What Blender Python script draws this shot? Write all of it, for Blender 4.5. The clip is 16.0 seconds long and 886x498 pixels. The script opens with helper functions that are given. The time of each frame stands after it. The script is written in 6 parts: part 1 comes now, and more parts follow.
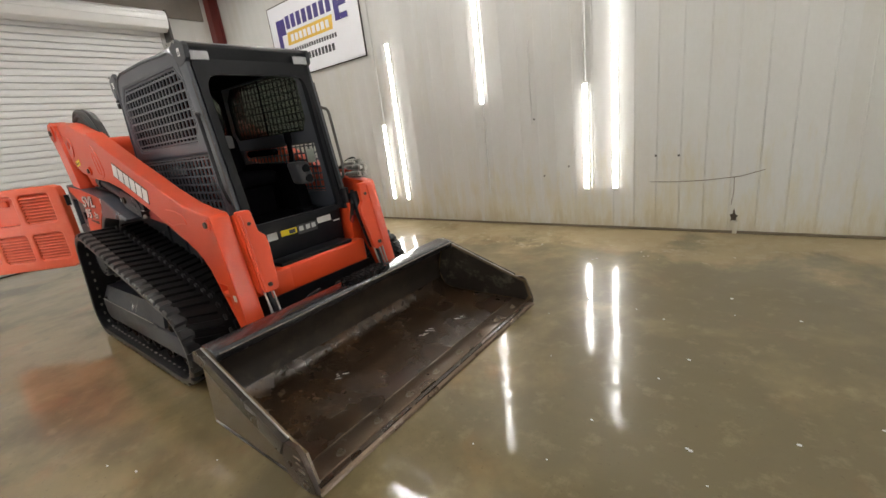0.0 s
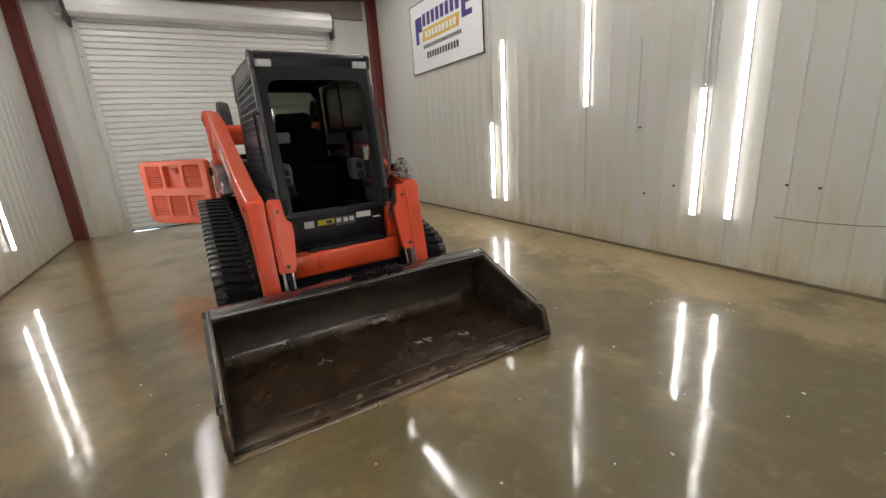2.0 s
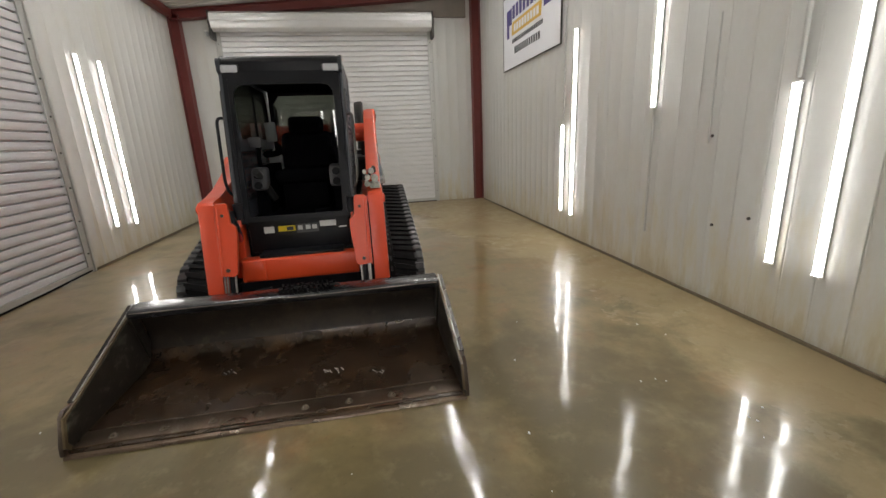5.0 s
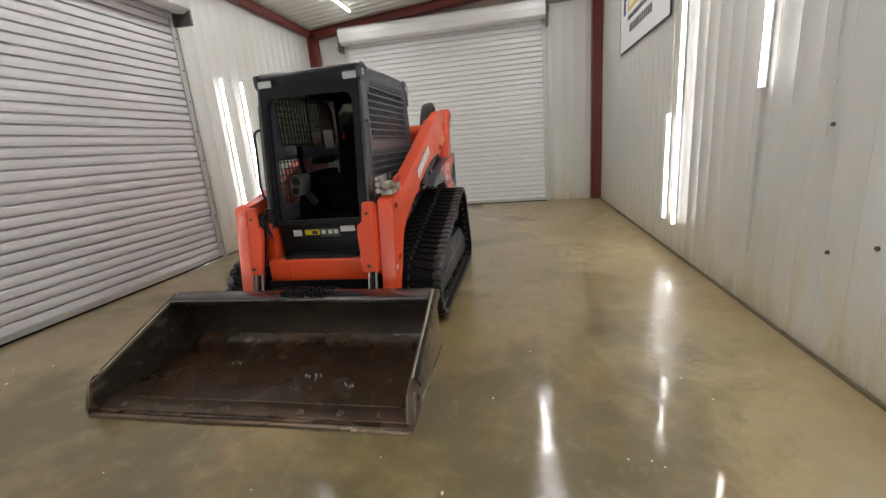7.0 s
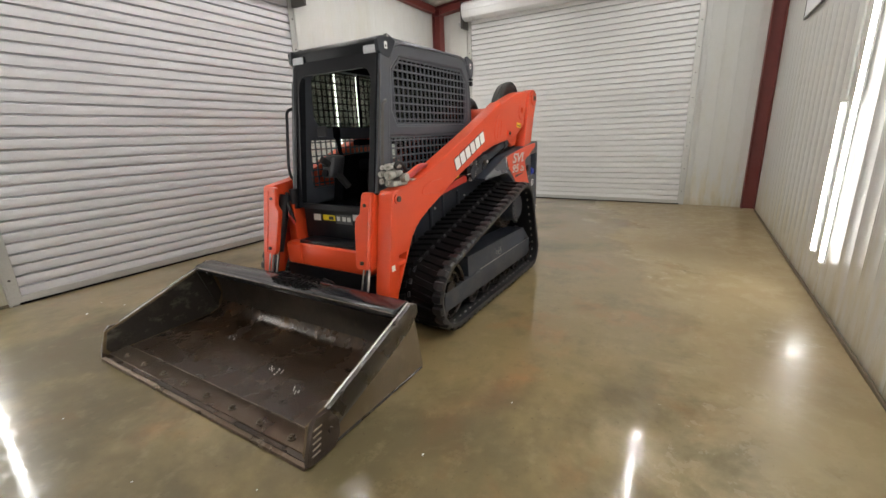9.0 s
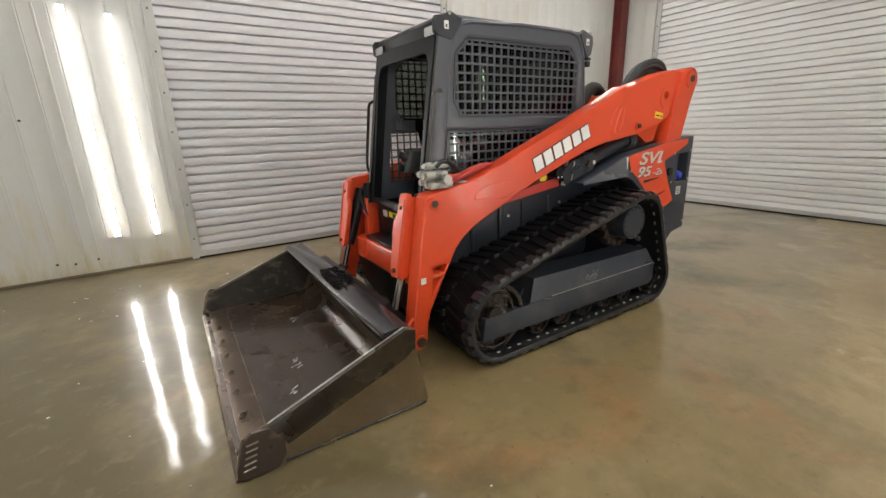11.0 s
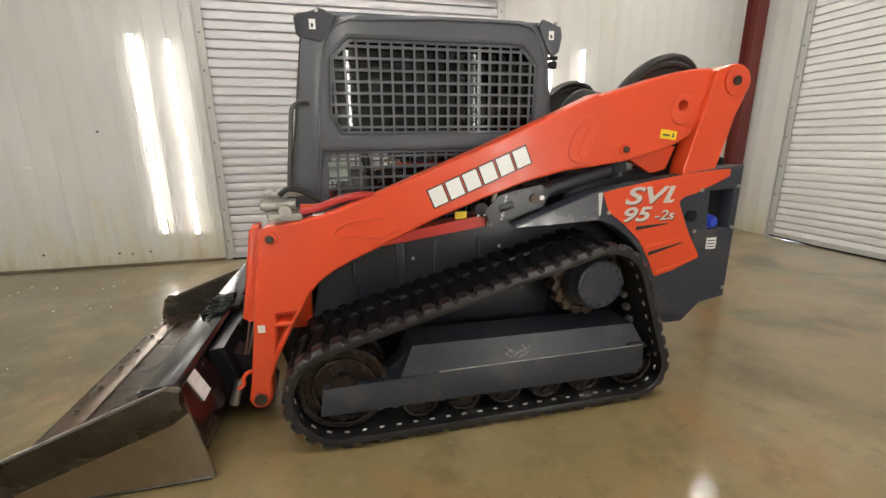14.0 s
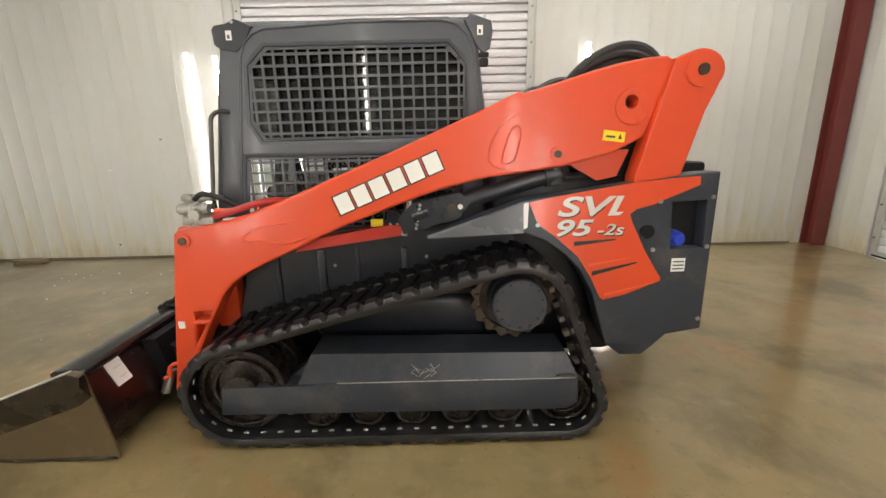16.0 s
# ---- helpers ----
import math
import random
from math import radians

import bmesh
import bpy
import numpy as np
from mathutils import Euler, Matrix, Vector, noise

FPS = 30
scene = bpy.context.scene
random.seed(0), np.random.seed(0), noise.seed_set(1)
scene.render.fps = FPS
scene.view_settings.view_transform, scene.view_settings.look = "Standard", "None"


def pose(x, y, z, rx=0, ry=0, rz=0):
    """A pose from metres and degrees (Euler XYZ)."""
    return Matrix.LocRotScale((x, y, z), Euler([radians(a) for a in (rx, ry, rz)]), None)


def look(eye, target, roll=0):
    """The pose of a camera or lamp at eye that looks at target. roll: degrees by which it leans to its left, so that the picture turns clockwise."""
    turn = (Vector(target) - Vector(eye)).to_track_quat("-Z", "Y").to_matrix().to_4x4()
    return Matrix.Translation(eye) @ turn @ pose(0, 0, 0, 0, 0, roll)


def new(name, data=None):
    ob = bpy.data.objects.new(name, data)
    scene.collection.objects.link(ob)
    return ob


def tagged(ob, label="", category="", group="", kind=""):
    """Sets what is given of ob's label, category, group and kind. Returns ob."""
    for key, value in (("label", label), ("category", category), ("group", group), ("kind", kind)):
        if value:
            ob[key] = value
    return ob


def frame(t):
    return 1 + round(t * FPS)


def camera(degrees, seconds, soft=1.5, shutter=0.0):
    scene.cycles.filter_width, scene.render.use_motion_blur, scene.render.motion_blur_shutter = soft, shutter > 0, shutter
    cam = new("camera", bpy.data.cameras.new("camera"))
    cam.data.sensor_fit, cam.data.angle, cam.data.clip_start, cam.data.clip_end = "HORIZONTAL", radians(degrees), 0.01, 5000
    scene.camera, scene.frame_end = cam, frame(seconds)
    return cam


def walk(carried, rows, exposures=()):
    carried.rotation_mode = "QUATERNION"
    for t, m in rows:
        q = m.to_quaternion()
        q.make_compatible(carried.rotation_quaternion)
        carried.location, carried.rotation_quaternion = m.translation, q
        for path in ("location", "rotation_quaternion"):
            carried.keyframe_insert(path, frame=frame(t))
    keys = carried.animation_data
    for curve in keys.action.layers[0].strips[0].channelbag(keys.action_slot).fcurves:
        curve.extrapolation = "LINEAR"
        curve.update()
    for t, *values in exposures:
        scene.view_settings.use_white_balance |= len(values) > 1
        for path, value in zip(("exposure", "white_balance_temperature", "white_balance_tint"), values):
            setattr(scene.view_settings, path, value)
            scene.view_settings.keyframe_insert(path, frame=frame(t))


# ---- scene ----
cam = camera(94.2, 16.0)
PATH = [
    (0, (0.349, 0.101, 1.411), (-0.861, 1.592, 0.853), -7.3),
    (0.5, (0.547, 0.255, 1.414), (-0.824, 1.601, 0.859), -7.8),
    (1, (0.777, 0.43, 1.441), (-0.728, 1.617, 0.869), -7.4),
    (1.5, (0.883, 0.667, 1.424), (-0.692, 1.773, 0.882), -5.7),
    (2, (0.926, 0.886, 1.44), (-0.747, 1.844, 0.908), -3.9),
    (2.5, (1.04, 1.162, 1.435), (-0.725, 1.958, 0.932), -2.9),
    (3, (1.118, 1.386, 1.441), (-0.688, 2.078, 0.931), -3.1),
    (3.5, (1.097, 1.637, 1.436), (-0.738, 2.254, 0.932), -2.6),
    (6, (0.927, 2.923, 1.452), (-1.01, 2.946, 0.954), -3.5),
    (6.5, (0.866, 3.216, 1.452), (-1.067, 3.041, 0.97), -3.8),
    (7, (0.745, 3.436, 1.445), (-1.156, 3.054, 0.957), -4.8),
    (7.5, (0.534, 3.624, 1.457), (-1.328, 3.083, 0.968), -5.0),
    (8, (0.36, 3.806, 1.448), (-1.45, 3.1, 0.971), -4.7),
    (8.5, (0.168, 4.038, 1.469), (-1.553, 3.162, 0.949), -3.0),
    (9, (-0.055, 4.174, 1.438), (-1.703, 3.174, 0.904), -2.0),
    (9.5, (-0.307, 4.249, 1.453), (-1.828, 3.066, 0.918), -1.2),
    (10, (-0.53, 4.367, 1.439), (-1.892, 3.007, 0.895), -1.1),
    (12.5, (-1.844, 4.593, 1.465), (-2.527, 2.787, 0.943), -1.2),
    (13, (-2.105, 4.556, 1.46), (-2.733, 2.723, 0.965), -0.4),
    (13.5, (-2.352, 4.536, 1.469), (-2.891, 2.672, 0.985), -0.7),
    (14, (-2.652, 4.582, 1.474), (-3.09, 2.695, 0.978), -0.6),
    (14.5, (-2.878, 4.606, 1.469), (-3.229, 2.7, 0.975), -0.8),
    (15, (-3.116, 4.576, 1.472), (-3.365, 2.648, 1.003), -0.3),
    (15.5, (-3.309, 4.556, 1.476), (-3.434, 2.616, 1.006), -0.9),
    (16, (-3.594, 4.576, 1.478), (-3.611, 2.635, 0.995), -1.2),
]
EXPOSURES = ((0.0, 0.74, 6750, 10), (1.5, 0.56, 6800, 10), (3.5, 0.38, 6800, 10), (6.0, 0.42, 6600, 10), (8.0, 0.76, 6550, 10), (10.0, 0.74, 6700, 10), (12.5, 0.76, 6750, 10), (14.0, 0.88, 6900, 10), (16.0, 1.02, 7050, 10))
walk(cam, [(t, look(eye, target, roll)) for t, eye, target, roll in PATH], EXPOSURES)

# ---- light and exposure ----
world = bpy.data.worlds.new("world")
scene.world = world
world.use_nodes = True
world.node_tree.nodes["Background"].inputs[0].default_value = (0.75, 0.85, 1.0, 1)
world.node_tree.nodes["Background"].inputs[1].default_value = 3.0
WALL_GLOW, CEILING_GLOW = 23.0, 66.0

# room: x from the roll-up door end wall to the wall behind, y from the south wall to the sign wall
WEST, EAST, SOUTH, NORTH = -9.13, 3.6, -1.275, 5.183
RIB = 0.2286


def roof_z(y):
    return 4.22 + 0.082 * (y - SOUTH)


# ---- materials ----
def surface(name, colour, rough=0.5, metal=0.0, vary=0.12, scale=2.0, grain=70.0, bump=0.05, rough_vary=0.12,
            stain=None, stain_amount=0.35, stain_scale=1.3, coat=0.0, stretch=(1, 1, 1), piece=0.0, spec=0.5):
    """A node material: broad and fine colour variation, optional stains, uneven roughness and fine relief."""
    m = bpy.data.materials.new(name)
    m.use_nodes = True
    nt = m.node_tree
    bsdf = nt.nodes["Principled BSDF"]
    link = nt.links.new
    coord = nt.nodes.new("ShaderNodeTexCoord")
    mapping = nt.nodes.new("ShaderNodeMapping")
    mapping.inputs["Scale"].default_value = stretch
    link(coord.outputs["Object"], mapping.inputs[0])
    if piece:
        # every sheet or slat has a pattern of its own
        pick, spread = nt.nodes.new("ShaderNodeObjectInfo"), nt.nodes.new("ShaderNodeVectorMath")
        spread.operation = "SCALE"
        spread.inputs[0].default_value = (37.0, 53.0, 29.0)
        link(pick.outputs["Random"], spread.inputs["Scale"])
        link(spread.outputs[0], mapping.inputs["Location"])

    def noise_node(sc, detail, rgh=0.6):
        n = nt.nodes.new("ShaderNodeTexNoise")
        n.inputs["Scale"].default_value, n.inputs["Detail"].default_value, n.inputs["Roughness"].default_value = sc, detail, rgh
        link(mapping.outputs[0], n.inputs["Vector"])
        return n

    broad, fine = noise_node(scale, 5), noise_node(grain, 3)
    dark = tuple(c * (1 - vary) for c in colour[:3]) + (1,)
    light = tuple(min(1, c * (1 + vary)) for c in colour[:3]) + (1,)
    mix = nt.nodes.new("ShaderNodeMix")
    mix.data_type = "RGBA"
    mix.inputs[6].default_value, mix.inputs[7].default_value = dark, light
    link(broad.outputs["Fac"], mix.inputs[0])
    out = mix.outputs[2]
    if stain:
        st = noise_node(stain_scale, 8, 0.7)
        ramp = nt.nodes.new("ShaderNodeMapRange")
        ramp.inputs[1].default_value, ramp.inputs[2].default_value = 0.5, 0.72
        ramp.inputs[3].default_value, ramp.inputs[4].default_value = 0.0, stain_amount
        link(st.outputs["Fac"], ramp.inputs[0])
        mix2 = nt.nodes.new("ShaderNodeMix")
        mix2.data_type = "RGBA"
        link(ramp.outputs[0], mix2.inputs[0])
        link(out, mix2.inputs[6])
        mix2.inputs[7].default_value = tuple(stain[:3]) + (1,)
        out = mix2.outputs[2]
    speck = nt.nodes.new("ShaderNodeMix")
    speck.data_type, speck.blend_type = "RGBA", "MULTIPLY"
    speck.inputs[0].default_value = 1.0
    tone = nt.nodes.new("ShaderNodeMapRange")
    tone.inputs[3].default_value, tone.inputs[4].default_value = 1 - vary * 0.8, 1 + vary * 0.8
    link(fine.outputs["Fac"], tone.inputs[0])
    link(out, speck.inputs[6])
    link(tone.outputs[0], speck.inputs[7])
    out = speck.outputs[2]
    if piece:
        info = nt.nodes.new("ShaderNodeObjectInfo")
        pm = nt.nodes.new("ShaderNodeMapRange")
        pm.inputs[3].default_value, pm.inputs[4].default_value = 1 - piece, 1 + piece
        link(info.outputs["Random"], pm.inputs[0])
        mul = nt.nodes.new("ShaderNodeMix")
        mul.data_type, mul.blend_type = "RGBA", "MULTIPLY"
        mul.inputs[0].default_value = 1.0
        link(out, mul.inputs[6])
        link(pm.outputs[0], mul.inputs[7])
        out = mul.outputs[2]
    link(out, bsdf.inputs["Base Color"])
    rr = nt.nodes.new("ShaderNodeMapRange")
    rr.inputs[3].default_value, rr.inputs[4].default_value = max(0.02, rough - rough_vary), min(1, rough + rough_vary)
    link(broad.outputs["Fac"], rr.inputs[0])
    link(rr.outputs[0], bsdf.inputs["Roughness"])
    bsdf.inputs["Metallic"].default_value = metal
    bsdf.inputs["Specular IOR Level"].default_value = spec
    bsdf.inputs["Coat Weight"].default_value = coat
    bsdf.inputs["Coat Roughness"].default_value = 0.1
    if bump:
        b = nt.nodes.new("ShaderNodeBump")
        b.inputs["Strength"].default_value, b.inputs["Distance"].default_value = bump, 0.01
        link(fine.outputs["Fac"], b.inputs["Height"])
        link(b.outputs[0], bsdf.inputs["Normal"])
    return m


def glow(name, colour, strength):
    m = bpy.data.materials.new(name)
    m.use_nodes = True
    bsdf = m.node_tree.nodes["Principled BSDF"]
    bsdf.inputs["Base Color"].default_value = (0.8, 0.8, 0.8, 1)
    bsdf.inputs["Emission Color"].default_value = tuple(colour) + (1,)
    bsdf.inputs["Emission Strength"].default_value = strength
    return m


def pane(name, tint, gloss_rough=0.02):
    """Thin glass: tinted see-through with a Fresnel gloss."""
    m = bpy.data.materials.new(name)
    m.use_nodes = True
    nt = m.node_tree
    nt.nodes.remove(nt.nodes["Principled BSDF"])
    clear, gloss = nt.nodes.new("ShaderNodeBsdfTransparent"), nt.nodes.new("ShaderNodeBsdfGlossy")
    clear.inputs[0].default_value = tuple(tint) + (1,)
    gloss.inputs["Roughness"].default_value = gloss_rough
    facing, mix = nt.nodes.new("ShaderNodeLayerWeight"), nt.nodes.new("ShaderNodeMixShader")
    power, level = nt.nodes.new("ShaderNodeMath"), nt.nodes.new("ShaderNodeMapRange")
    power.operation = "POWER"
    power.inputs[1].default_value = 4.0
    level.inputs[3].default_value, level.inputs[4].default_value = 0.045, 0.8
    nt.links.new(facing.outputs["Facing"], power.inputs[0])
    nt.links.new(power.outputs[0], level.inputs[0])
    nt.links.new(level.outputs[0], mix.inputs[0])
    nt.links.new(clear.outputs[0], mix.inputs[1])
    nt.links.new(gloss.outputs[0], mix.inputs[2])
    nt.links.new(mix.outputs[0], nt.nodes["Material Output"].inputs[0])
    return m


def wet_concrete():
    """Olive-brown concrete under a film of water, dried to a duller tan in soft patches along the sign wall and at the far end."""
    m = surface("wet_concrete", (0.235, 0.179, 0.086), rough=0.34, vary=0.10, scale=0.5, grain=3, bump=0.0)
    nt = m.node_tree
    bsdf = nt.nodes["Principled BSDF"]
    link = nt.links.new
    coord = nt.nodes.new("ShaderNodeTexCoord")

    def field(sc, detail, rgh, distort=0.0):
        n = nt.nodes.new("ShaderNodeTexNoise")
        n.inputs["Scale"].default_value, n.inputs["Detail"].default_value = sc, detail
        n.inputs["Roughness"].default_value, n.inputs["Distortion"].default_value = rgh, distort
        link(coord.outputs["Object"], n.inputs["Vector"])
        return n.outputs["Fac"]

    def ranged(socket, a, b, lo, hi):
        r = nt.nodes.new("ShaderNodeMapRange")
        r.interpolation_type = "SMOOTHSTEP"
        r.inputs[1].default_value, r.inputs[2].default_value, r.inputs[3].default_value, r.inputs[4].default_value = a, b, lo, hi
        link(socket, r.inputs[0])
        return r.outputs[0]

    def maths(op, a, b):
        n = nt.nodes.new("ShaderNodeMath")
        n.operation = op
        for k, v in enumerate((a, b)):
            if isinstance(v, (int, float)):
                n.inputs[k].default_value = v
            else:
                link(v, n.inputs[k])
        return n.outputs[0]

    def tinted(amount, colour, kind="MIX"):
        mix = nt.nodes.new("ShaderNodeMix")
        mix.data_type, mix.blend_type = "RGBA", kind
        link(amount, mix.inputs[0])
        link(bsdf.inputs["Base Color"].links[0].from_socket, mix.inputs[6])
        mix.inputs[7].default_value = tuple(colour) + (1,)
        link(mix.outputs[2], bsdf.inputs["Base Color"])

    film, rag = field(0.8, 6, 0.6, 0.3), field(1.1, 8, 0.62, 0.3)
    cut = nt.nodes.new("ShaderNodeSeparateXYZ")
    link(coord.outputs["Object"], cut.inputs[0])
    x, y = cut.outputs[0], cut.outputs[1]
    # soft cloudy variation: pale trowelled patches, rust-brown blotches, darker pools that thicken towards the near
    # end, a sprinkle of grit
    tinted(ranged(field(1.3, 7, 0.62, 0.1), 0.48, 0.66, 0.0, 0.5), (0.31, 0.245, 0.14))
    tinted(ranged(field(1.9, 7, 0.62, 0.2), 0.52, 0.68, 0.0, 0.6), (0.28, 0.155, 0.066))
    dark_pools = maths("ADD", field(0.8, 7, 0.6, 0.25), ranged(x, -2.6, 0.4, 0.0, 0.20))
    tinted(ranged(dark_pools, 0.49, 0.68, 0.0, 0.75), (0.090, 0.075, 0.039))
    tinted(ranged(field(4.5, 8, 0.66), 0.50, 0.66, 0.0, 0.42), (0.145, 0.110, 0.056))
    tinted(ranged(field(7.5, 8, 0.68), 0.52, 0.70, 0.0, 0.24), (0.34, 0.27, 0.155))
    tinted(ranged(field(34.0, 3, 0.6), 0.63, 0.72, 0.0, 0.45), (0.09, 0.065, 0.035))
    # drying strip: along the sign wall, widening towards the far end
    far = maths("MULTIPLY", maths("MAXIMUM", maths("SUBTRACT", -3.4, x), 0.0), 0.34)
    edge = maths("ADD", maths("SUBTRACT", y, 4.20), far)
    wander = maths("MULTIPLY", maths("SUBTRACT", rag, 0.5), 4.2)
    dry = ranged(maths("ADD", edge, wander), -0.35, 0.55, 0.0, 1.0)
    tinted(maths("MULTIPLY", dry, 0.55), (0.39, 0.315, 0.19))
    tinted(ranged(maths("MULTIPLY", dry, field(2.0, 4, 0.55, 0.5)), 0.38, 0.62, 0.0, 0.4), (0.24, 0.17, 0.09))
    link(ranged(film, 0.4, 0.65, 0.28, 0.40), bsdf.inputs["Roughness"])
    bsdf.inputs["Specular IOR Level"].default_value = 0.14
    # the water film: a clear coat with slow ripples, thin over the drying strip
    link(ranged(dry, 0.0, 1.0, 1.0, 0.14), bsdf.inputs["Coat Weight"])
    patchy = maths("ADD", ranged(film, 0.45, 0.62, 0.03, 0.10), ranged(field(6.0, 8, 0.7), 0.50, 0.60, 0.0, 0.12))
    link(maths("ADD", patchy, maths("MULTIPLY", dry, 0.2)), bsdf.inputs["Coat Roughness"])
    bsdf.inputs["Coat IOR"].default_value = 1.46
    slow, quick = field(2.6, 3, 0.5), field(70.0, 4, 0.6)
    b = nt.nodes.new("ShaderNodeBump")
    b.inputs["Distance"].default_value = 0.02
    link(ranged(rag, 0.42, 0.60, 0.07, 0.24), b.inputs["Strength"])
    link(maths("ADD", slow, maths("MULTIPLY", quick, 0.05)), b.inputs["Height"])
    link(b.outputs[0], bsdf.inputs["Coat Normal"])
    return m


def worn_steel(name, paint, rust, bare, rough=0.38, metal=0.5, coat=0.0, wear=0.6):
    """Bucket steel: dark paint left in places, brown rust film and polished scrapes."""
    m = surface(name, paint, rough=rough, metal=metal, vary=0.3, scale=4, grain=120, bump=0.15, rough_vary=0.2, coat=coat,
                stain=rust, stain_amount=0.9, stain_scale=2.2)
    nt = m.node_tree
    bsdf = nt.nodes["Principled BSDF"]
    link = nt.links.new
    coord, mp, n = nt.nodes.new("ShaderNodeTexCoord"), nt.nodes.new("ShaderNodeMapping"), nt.nodes.new("ShaderNodeTexNoise")
    mp.inputs["Scale"].default_value = (2.0, 2.2, 3.0)
    n.inputs["Scale"].default_value, n.inputs["Detail"].default_value, n.inputs["Roughness"].default_value = 3.0, 8, 0.68
    link(coord.outputs["Object"], mp.inputs[0])
    link(mp.outputs[0], n.inputs["Vector"])
    r = nt.nodes.new("ShaderNodeMapRange")
    r.inputs[1].default_value, r.inputs[2].default_value, r.inputs[4].default_value = wear - 0.03, wear + 0.16, 0.75
    link(n.outputs["Fac"], r.inputs[0])
    mix = nt.nodes.new("ShaderNodeMix")
    mix.data_type = "RGBA"
    old = bsdf.inputs["Base Color"].links[0].from_socket
    link(r.outputs[0], mix.inputs[0])
    link(old, mix.inputs[6])
    mix.inputs[7].default_value = tuple(bare) + (1,)
    link(mix.outputs[2], bsdf.inputs["Base Color"])
    bsdf.inputs["Coat Roughness"].default_value = 0.15
    return m


def wall_foot_tint(m, colour, height, most):
    """A ragged tint on a wall, stronger towards the floor; the low brown one gives splashes and drip marks."""
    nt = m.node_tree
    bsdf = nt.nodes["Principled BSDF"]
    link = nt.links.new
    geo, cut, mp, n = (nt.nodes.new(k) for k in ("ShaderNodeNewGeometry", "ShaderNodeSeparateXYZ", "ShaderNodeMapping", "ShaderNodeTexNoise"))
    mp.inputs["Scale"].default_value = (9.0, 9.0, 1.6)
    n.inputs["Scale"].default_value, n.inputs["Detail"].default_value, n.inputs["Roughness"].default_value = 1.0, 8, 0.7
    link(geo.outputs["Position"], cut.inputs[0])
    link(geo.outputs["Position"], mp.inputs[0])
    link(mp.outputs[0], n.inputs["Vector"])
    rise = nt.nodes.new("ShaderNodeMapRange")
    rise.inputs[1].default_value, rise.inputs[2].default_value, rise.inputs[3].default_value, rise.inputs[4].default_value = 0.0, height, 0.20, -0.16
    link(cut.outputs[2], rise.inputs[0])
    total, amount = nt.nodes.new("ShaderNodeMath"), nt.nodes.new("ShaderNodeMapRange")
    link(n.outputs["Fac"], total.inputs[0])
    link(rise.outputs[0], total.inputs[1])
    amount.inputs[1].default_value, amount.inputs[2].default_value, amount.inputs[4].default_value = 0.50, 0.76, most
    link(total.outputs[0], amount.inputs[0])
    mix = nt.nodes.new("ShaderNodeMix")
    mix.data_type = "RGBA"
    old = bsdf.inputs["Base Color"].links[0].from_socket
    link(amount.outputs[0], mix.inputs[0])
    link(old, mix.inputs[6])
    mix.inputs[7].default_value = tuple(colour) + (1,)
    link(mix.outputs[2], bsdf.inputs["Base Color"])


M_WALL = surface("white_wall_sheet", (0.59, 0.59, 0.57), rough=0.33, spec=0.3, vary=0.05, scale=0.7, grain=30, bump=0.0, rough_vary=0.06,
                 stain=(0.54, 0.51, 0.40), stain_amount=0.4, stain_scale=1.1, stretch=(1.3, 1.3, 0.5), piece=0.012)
# broad yellow tint, stronger towards the floor, then the low brown splashes
wall_foot_tint(M_WALL, (0.56, 0.50, 0.33), 1.3, 0.7)
wall_foot_tint(M_WALL, (0.38, 0.31, 0.18), 0.32, 0.45)
M_ROOF = surface("roof_sheet", (0.68, 0.68, 0.64), rough=0.4, vary=0.08, scale=0.8, grain=20, bump=0.02)
M_DOOR = surface("roll_door_paint", (0.71, 0.705, 0.705), rough=0.30, vary=0.04, scale=0.8, grain=25, bump=0.0, rough_vary=0.06,
                 stain=(0.50, 0.46, 0.39), stain_amount=0.22, stain_scale=1.4, stretch=(0.6, 1, 1), piece=0.02)
# the other door's paint in a darker, cooler tone throughout
M_DOOR_SOUTH = surface("darker_roll_door_paint", (0.60, 0.595, 0.615), rough=0.30, vary=0.04, scale=0.8, grain=25, bump=0.0, rough_vary=0.06,
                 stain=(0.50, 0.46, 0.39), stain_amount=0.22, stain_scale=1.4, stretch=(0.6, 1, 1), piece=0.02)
M_GUIDE = surface("galvanised_guide", (0.5, 0.5, 0.48), rough=0.42, metal=0.5, vary=0.15, scale=5, grain=60)
M_DARKSTEEL = surface("dark_bracket_steel", (0.09, 0.085, 0.08), rough=0.5, metal=0.6, vary=0.2)
M_RED = surface("red_oxide_primer", (0.165, 0.030, 0.026), rough=0.5, vary=0.15, scale=3, grain=50, bump=0.06,
                stain=(0.13, 0.03, 0.022), stain_amount=0.5)
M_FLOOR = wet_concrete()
M_BASE = surface("grimy_base_channel", (0.15, 0.12, 0.08), rough=0.55, vary=0.25, scale=6, grain=70,
                 stain=(0.13, 0.10, 0.06), stain_amount=0.7, stain_scale=4)
M_TUBE = glow("led_diffuser", (0.99, 0.985, 0.965), WALL_GLOW)
M_TUBE_HIGH = glow("led_diffuser_ceiling", (0.99, 0.985, 0.965), CEILING_GLOW)
M_TUBE_SIDE = glow("led_diffuser_shoulder", (0.99, 0.985, 0.965), 9.0)
M_FIXTURE = surface("fixture_white", (0.75, 0.75, 0.73), rough=0.4, vary=0.04)
M_CONDUIT = surface("grey_conduit", (0.52, 0.52, 0.50), rough=0.35, metal=0.3, vary=0.1)
M_SIGN = surface("sign_board_white", (0.80, 0.81, 0.85), rough=0.35, vary=0.03, scale=1.5, grain=30, bump=0.0)
